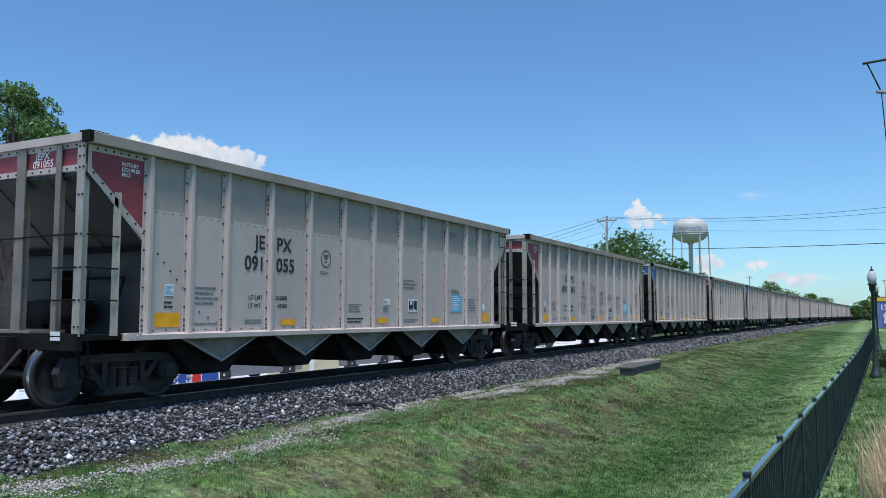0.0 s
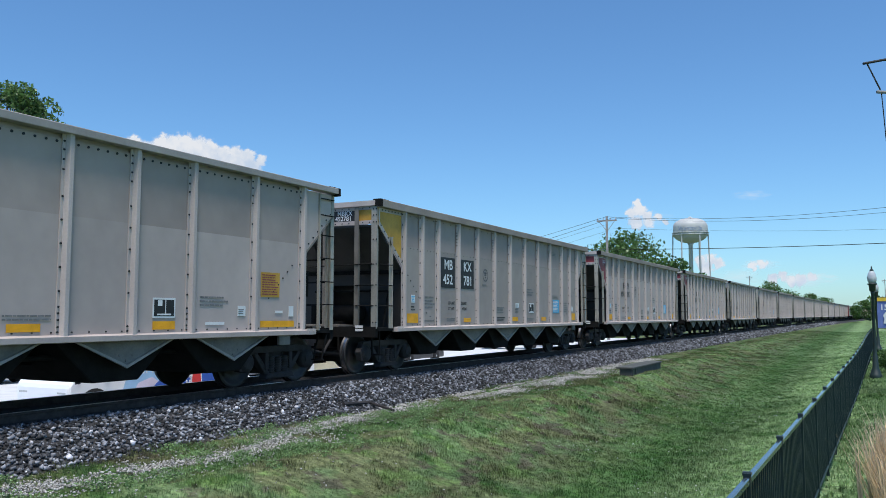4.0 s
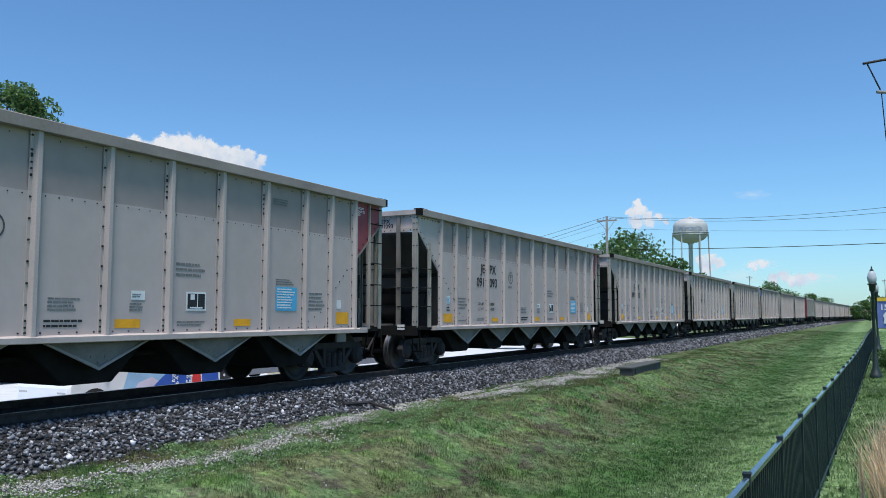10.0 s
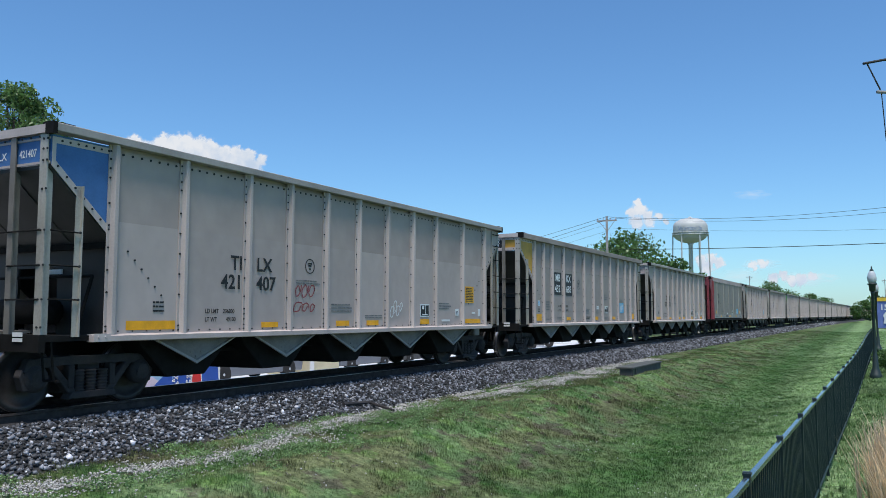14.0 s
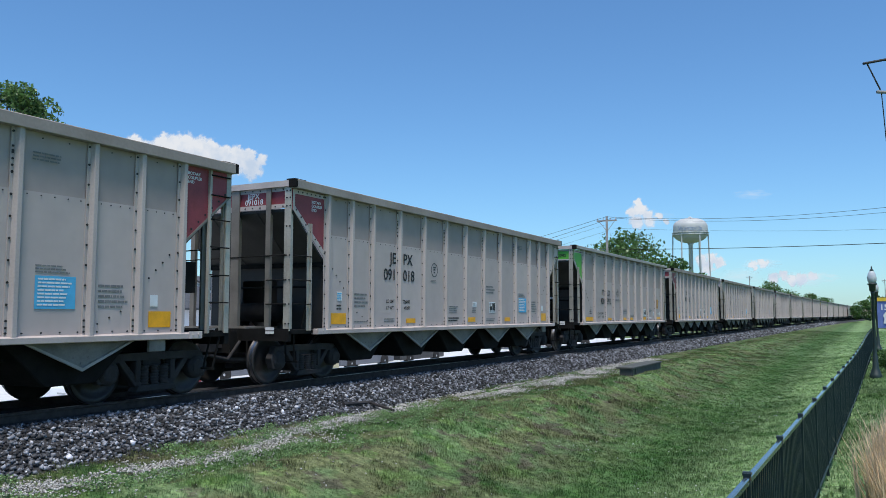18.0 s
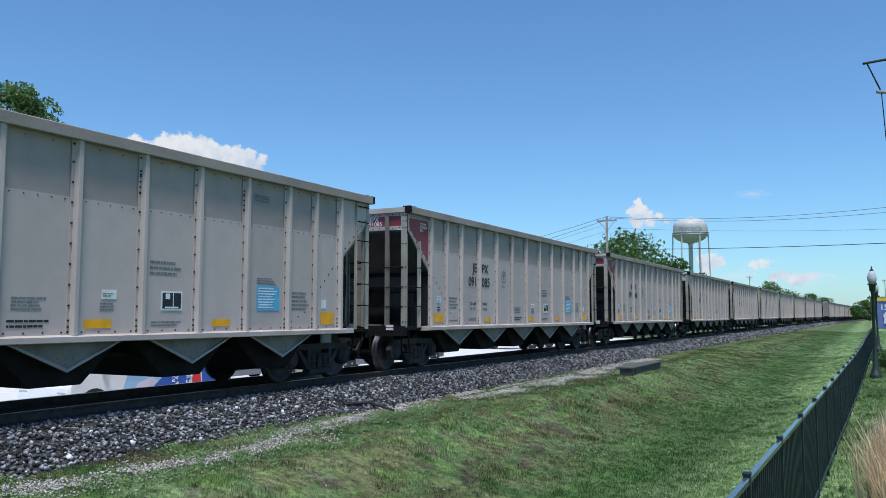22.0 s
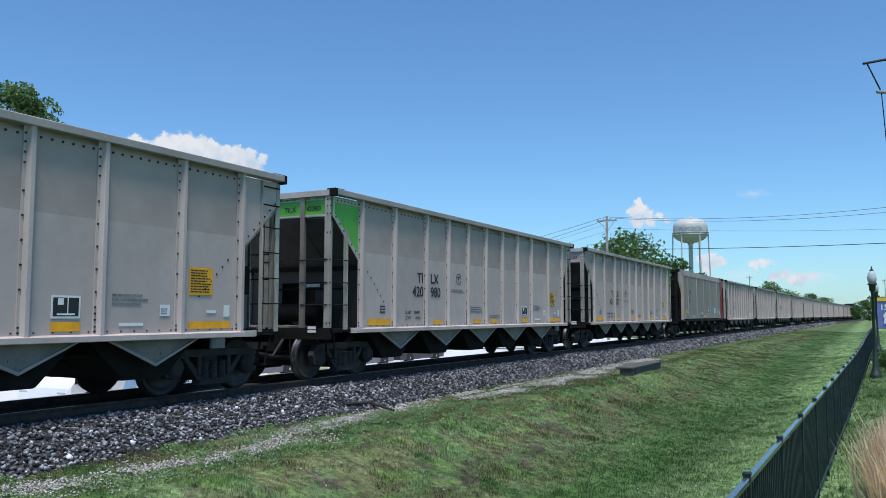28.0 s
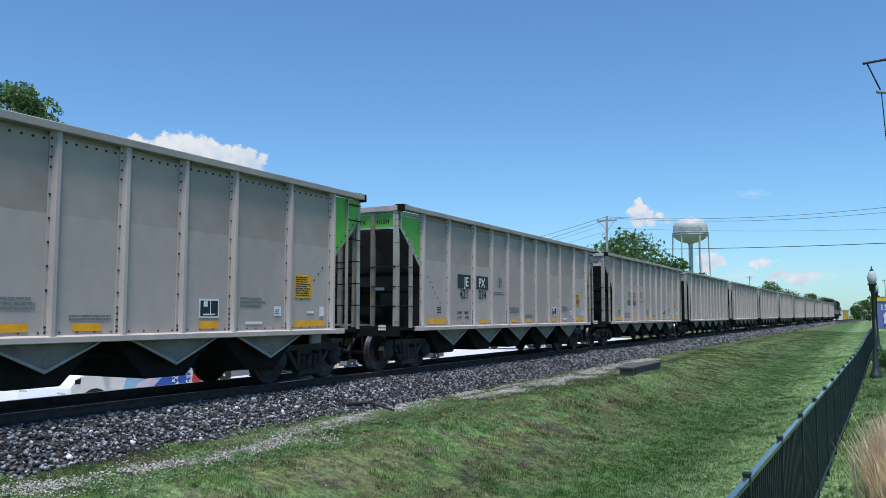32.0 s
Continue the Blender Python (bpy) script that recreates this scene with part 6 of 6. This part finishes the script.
    me.from_pydata([(x, y, 0) for x in (min(xs) - big, max(xs) + big) for y in (min(ys) - big, max(ys) + big)], [], [(0, 2, 3, 1)])
    me.materials.append(m)
    ob = new("cloud", me)
    k = far / 1000.0
    centre = EYE + far * (AHEAD + RIGHT * cx + OVER * cy)
    ob.matrix_basis = Matrix.Translation(centre) @ Matrix((RIGHT, OVER, -AHEAD)).transposed().to_4x4() @ Matrix.Diagonal((k, k, 1, 1))
    ob.visible_shadow = False
    CLOUDS.append(ob)
    return tagged(ob, "white heaped cumulus cloud far off in the blue sky", "cloud", "clouds", "structure")


heap_cloud(-0.3145, 0.1135, 3.1, [(-52, -2, 17), (-20, 0, 20), (20, -2, 20), (60, -8, 16), (-67, 18, 9), (-60, 10, 11), (-48, 9, 9), (-31, 15, 13), (-17, 17, 12), (-3, 15, 14), (13, 12, 13), (28, 6, 13), (44, 3, 11), (60, 5, 9), (74, 1, 10), (90, -5, 8), (-40, -5, 22), (0, -8, 24), (40, -14, 20), (78, -16, 15)], 0.34)
heap_cloud(0.245, 0.041, 9.4, [(-7, 14, 6), (-3, 7, 8), (-14, 3, 7), (-8, 4, 6), (6, 1, 6), (20, -2, 5), (28, -7, 3), (8, -9, 8), (-8, -9, 9)], 0.36)
heap_cloud(0.325, -0.018, 5.2, [(-8, 2, 8), (4, 4, 8), (14, 0, 7), (0, -6, 9)], 0.5)
heap_cloud(0.41, -0.03, 7.7, [(-30, 10, 6), (-18, 11, 6), (-4, -6, 8), (8, -4, 7), (30, -8, 8), (44, -6, 6), (18, -10, 7)], 0.6)
cloud((-593.98, 2493.64, 291.94), 104.2, 45.1, 12.5, 0.6, 0.3)
cloud((-306.51, 2637.04, 366.64), 83.3, 22.6, 5.0, 0.7, 0.35)
cloud((-291.08, 2663.75, 153.82), 90.3, 24.3, 8.2, 0.6, 0.45)
cloud((-158.78, 2736.74, 109.03), 114.6, 38.2, 10.3, 0.6, 0.5)
cloud((-346.39, 2638.33, 115.66), 130.2, 41.7, 14, 0.7, 0.35)

def loops(bm, w, h, turns, seed):
    """A wandering sprayed line."""
    rnd = random.Random(seed)
    last = None
    for i in range(turns * 16 + 1):
        a = i * math.tau / 16
        k = 0.75 + 0.25 * math.sin(a * 0.37 + seed)
        p = (w * k * math.cos(a) + rnd.uniform(-0.01, 0.01), h * k * math.sin(a * (1 + 0.12 * turns)) + rnd.uniform(-0.01, 0.01))
        if last:
            d = Vector((p[0] - last[0], p[1] - last[1]))
            n = Vector((-d.y, d.x)).normalized() * 0.012
            q = [bm.verts.new((0, last[0] + s * n.x, last[1] + s * n.y)) for s in (-1, 1)] + [bm.verts.new((0, p[0] + s * n.x, p[1] + s * n.y)) for s in (1, -1)]
            bm.faces.new(q)
        last = p


def stroke(bm, pts):
    """A sprayed line through the given points of the side."""
    for p, q in zip(pts, pts[1:]):
        d = Vector((q[0] - p[0], q[1] - p[1]))
        n = Vector((-d.y, d.x)).normalized() * 0.011
        bm.faces.new([bm.verts.new((0, a[0] + s * n.x, a[1] + s * n.y)) for a, s in ((p, -1), (q, -1), (q, 1), (p, 1))])


def graffiti(car):
    """Five sprayed ovals with a ragged crest and a few cross strokes."""
    for y, z, w, h, seed in ((-1.75, 1.72, 0.28, 0.32, 1), (-0.62, 1.88, 0.36, 0.56, 2), (0.58, 1.98, 0.22, 0.27, 3), (2.95, 1.8, 0.22, 0.32, 4), (6.01, 2.06, 0.14, 0.23, 5)):
        rnd = random.Random(seed)
        bm = BM()
        ring = [(w * math.cos(a * math.tau / 20) * rnd.uniform(0.9, 1.05), h * math.sin(a * math.tau / 20) * rnd.uniform(0.94, 1.04)) for a in range(20)]
        stroke(bm, ring + ring[:1])
        part("graffiti", bm, INK, car, "sprayed black graffiti oval", m=pose(1.527, y, z))
        bm = BM()
        stroke(bm, [(w * (-1.1 + 2.2 * i / 9), h * (0.82 + 0.22 * (i % 2) * rnd.uniform(0.6, 1.2) + 0.25 * math.sin(i * math.pi / 9))) for i in range(10)])
        for f in (0.3, 0.1, -0.15, -0.5):
            x0 = rnd.uniform(-0.6, -0.2) * w
            stroke(bm, [(x0, h * f), (x0 + 0.35 * w, h * (f + 0.05)), (x0 + rnd.uniform(0.6, 1.0) * w, h * (f - 0.03))])
        tagged(part("graffiti", bm, INK, car, "sprayed black graffiti strokes", m=pose(1.5275, y, z)), kind="stuff")


# the train in running order: kind, front colour, rear colour, mark, number
N = None
CARS = [("a", RED, N, "JEPX", "091055"), ("a", RED, N, "JEPX", "091045"), ("b", BLUE, N, "TILX", "421421"), ("a", RED, N, "JEPX", "091082"), ("b", BLUE, N, "TILX", "421428"),
        ("m", YPANEL, N, "MBKX", "452781"), ("a", RED, N, "JEPX", "091031"), ("a", RED, N, "JEPX", "091081"), ("b", N, GREEN, "TILX", "421011"), ("a", N, RED, "JEPX", "091107"),
        ("a", RED, N, "JEPX", "091046"), ("a", N, RED, "JEPX", "091057"), ("a", N, RED, "JEPX", "091093"), ("a", N, RED, "JEPX", "091015"), ("a", N, RED, "JEPX", "091102"),
        ("m", N, YPANEL, "MBKX", "452721"), ("b", BLUE, N, "TILX", "421407"), ("m", YPANEL, N, "MBKX", "452683"), ("b", N, N, "TILX", "420971"), ("c", RED, N, "JEPX", "248"),
        ("a", N, RED, "JEPX", "091066"), ("a", RED, N, "JEPX", "091018"), ("b", GREEN, N, "TILX", "420992"), ("a", RED, N, "JEPX", "091092"), ("a", N, RED, "JEPX", "091054"),
        ("a", N, N, "JEPX", "091105"), ("a", RED, N, "JEPX", "091085"), ("a", RED, N, "JEPX", "091068"), ("a", N, N, "JEPX", "091113"), ("a", RED, N, "JEPX", "091069"),
        ("m", YPANEL, N, "MBKX", "452745"), ("b", GREEN, N, "TILX", "420975"), ("x", GREEN, N, "JEPX", "421037"), ("b", GREEN, N, "TILX", "420980"), ("b", N, GREEN, "TILX", "421027"),
        ("c", BLACK, RED, "JEPX", "321"), ("b", N, GREEN, "TILX", "420963"), ("b", N, GREEN, "TILX", "421263"), ("x", GREEN, N, "JEPX", "421034")]
CARS += [("b", N, N, "TILX", "420950")] * 10
TRAIN = []
for i, (kind, fr, re, mark, number) in enumerate(CARS):
    k = {"m": "a", "x": "b"}.get(kind, kind)
    number = number if len(number) > 3 else number + "000"
    TRAIN.append(hopper_car(k, fr, re, mark, number, i < 40, kind if kind in "mx" else ""))


def locomotive():
    root = thing("locomotive", None, None, "black diesel locomotive pushing at the end of the train", "locomotive", "cars of the coal train")
    bm = BM()
    box(bm, -1.5, 1.5, -11.0, 11.0, 1.1, 1.55)
    part("frame", bm, BLACK, root, bevel=0.03)
    bm = BM()
    prism(bm, [(-1.0, 1.55), (1.0, 1.55), (1.0, 4.2), (0.8, 4.5), (-0.8, 4.5), (-1.0, 4.2)], "y", -10.2, 5.6)
    part("long_hood", bm, LOCO, root)
    bm = BM()
    prism(bm, [(-1.5, 1.55), (1.5, 1.55), (1.5, 4.1), (1.1, 4.6), (-1.1, 4.6), (-1.5, 4.1)], "y", 5.6, 8.2)
    part("cab", bm, LOCO, root)
    for s in (-1, 1):
        for y in (5.95, 7.0):
            bm = BM()
            box(bm, min(s * 1.5, s * 1.51), max(s * 1.5, s * 1.51), y, y + 0.8, 2.9, 3.7)
            part("cab_window", bm, GLASS, root)
    bm = BM()
    prism(bm, [(-0.9, 1.55), (0.9, 1.55), (0.9, 2.9), (0.5, 3.1), (-0.5, 3.1), (-0.9, 2.9)], "y", 8.2, 10.6)
    part("short_hood", bm, LOCO, root)
    bm = BM()
    prism(bm, [(-1.45, 4.1), (1.45, 4.1), (1.45, 4.6), (0.9, 4.75), (-0.9, 4.75), (-1.45, 4.6)], "y", -10.2, -6.4)
    part("radiator", bm, LOCO, root)
    bm = BM()
    prism(bm, [(-1.4, 0.5), (1.4, 0.5), (1.5, 1.1), (-1.5, 1.1)], "y", -3.2, 3.2)
    part("fuel_tank", bm, BLACK, root)
    for y in (-6.6, 6.6):
        bm = BM()
        prism(bm, [(-2.5, 0.5), (2.5, 0.5), (2.6, 0.95), (-2.6, 0.95)], "x", -1.15, 1.15)
        tk = part("truck", bm, RUSTY, root, m=pose(0, y, 0))
        for d in (-1.9, 0, 1.9):
            part("wheelset", CACHE["wheelset"], None, tk, m=pose(0, d, 0.53))
    for s in (-1, 1):
        bm = BM()
        tube(bm, (s * 1.42, -10.6, 2.45), (s * 1.42, 5.4, 2.45), 0.02, n=6)
        for i in range(9):
            tube(bm, (s * 1.42, -10.6 + i * 2, 1.55), (s * 1.42, -10.6 + i * 2, 2.45), 0.018, n=6)
        part("handrail", bm, WHITE, root)
    bm = BM()
    box(bm, -0.15, 0.15, -11.02, -10.98, 1.6, 2.2)
    part("end_door", bm, BLACK, root)
    bm = BM()
    lathe(bm, [(0.12, 0), (0.12, 0.05)], 12, "x", (0, -10.22, 3.6))
    part("headlight", bm, GLOBE, root)
    return root


LOCO = mat("grimy_black_paint", (0.018, 0.018, 0.019), 0.45, 0, 0.4, 2, 0.05)
TRAIN.append(locomotive())


graffiti(TRAIN[1])
rr = random.Random(8)
for k in range(6):
    bm = BM()
    loops(bm, rr.uniform(0.1, 0.16), rr.uniform(0.1, 0.16), 1, 30 + k)
    part("graffiti", bm, RED, TRAIN[16], "thin red sprayed graffiti loops", m=pose(1.526, -2.05 + 0.22 * (k % 3), 1.85 - 0.34 * (k // 3)))
for k in range(4):
    bm = BM()
    loops(bm, 0.09, 0.15, 1, 50 + k)
    part("graffiti", bm, WHITE, TRAIN[16], "white sprayed graffiti strokes", m=pose(1.526, 1.42 + 0.13 * k, 1.45 + 0.1 * (k % 2)))


def place_in_train(i):
    """Where car i stands along the train; one smooth-sided car couples a little looser."""
    return 14.793 + 16.397 * i + (0.11 if i == 35 else 0) + (3.3 if i == len(CARS) else 0)


LAG = ((0, 0.19), (1, 0.14), (2, 0.04), (3, 0.06), (6, -0.04), (7, -0.13), (8, -0.15), (9, -0.17), (10, -0.23), (11, -0.26), (12, -0.27), (12.5, -0.28), (12.7, 0.33), (13, 0.33), (14, 0.26), (17, 0.23), (18, 0.17), (19, 0.07),
       (20, 0.07), (21, 0.02), (22, 0), (23, -0.04), (24, -0.08), (25, -0.09), (28, -0.2), (28.2, -0.2), (28.3, 0.45), (29.3, 0.45), (29.4, -0.18), (31, -0.2), (32, -0.2))


def travelled(t):
    """Metres that the train has gone by at t seconds."""
    return 18.468 * t + 0.02263 * t * t - float(np.interp(t, [a for a, b in LAG], [b for a, b in LAG]))


def motions():
    for i, car in enumerate(TRAIN):
        times = [12.5, 12.7, 28.2, 28.3, 29.3, 29.4] + list(range(33))
        rows = []
        for t in sorted(times):
            x, y, th = line_at(place_in_train(i) - travelled(t))
            rows.append((t, pose(x, y, 0, 0, 0, -math.degrees(th))))
        walk(car, rows)
    for ws, car, dy in WHEELSETS:
        i = TRAIN.index(car)
        home = ws.matrix_basis.translation.copy()
        near = [f for f in range(961) if -14 < place_in_train(i) - travelled(f / 30) < 40]
        if not near:
            continue
        turn = {f: math.degrees(travelled(f / 30) / 0.457) % 360 for f in near}
        rows = [(f / 30, pose(*home, turn[f])) for f in near]
        if near[0] > 0:
            rows.insert(0, (0.0, pose(*home, turn[near[0]])))
        if near[-1] < 960:
            rows.append((32.0, pose(*home, turn[near[-1]])))
        walk(ws, rows)
    for j, ob in enumerate(FEATHERS):
        home = ob.matrix_basis.translation.copy()
        walk(ob, [(t, pose(*home, 1.5 * math.sin(t * 0.9 + j), -1.0 - 3.0 * t / 32 + 1.5 * math.sin(t * 1.3 + 2 * j))) for t in range(0, 33)])
    drift = Vector((math.cos(YAW), math.sin(YAW), 0)) * 5.2 + Vector((0, 0, 5.2))
    for ob in CLOUDS:
        m = ob.matrix_basis.copy()
        walk(ob, [(0.0, m), (32.0, Matrix.Translation(drift) @ m)])


motions()
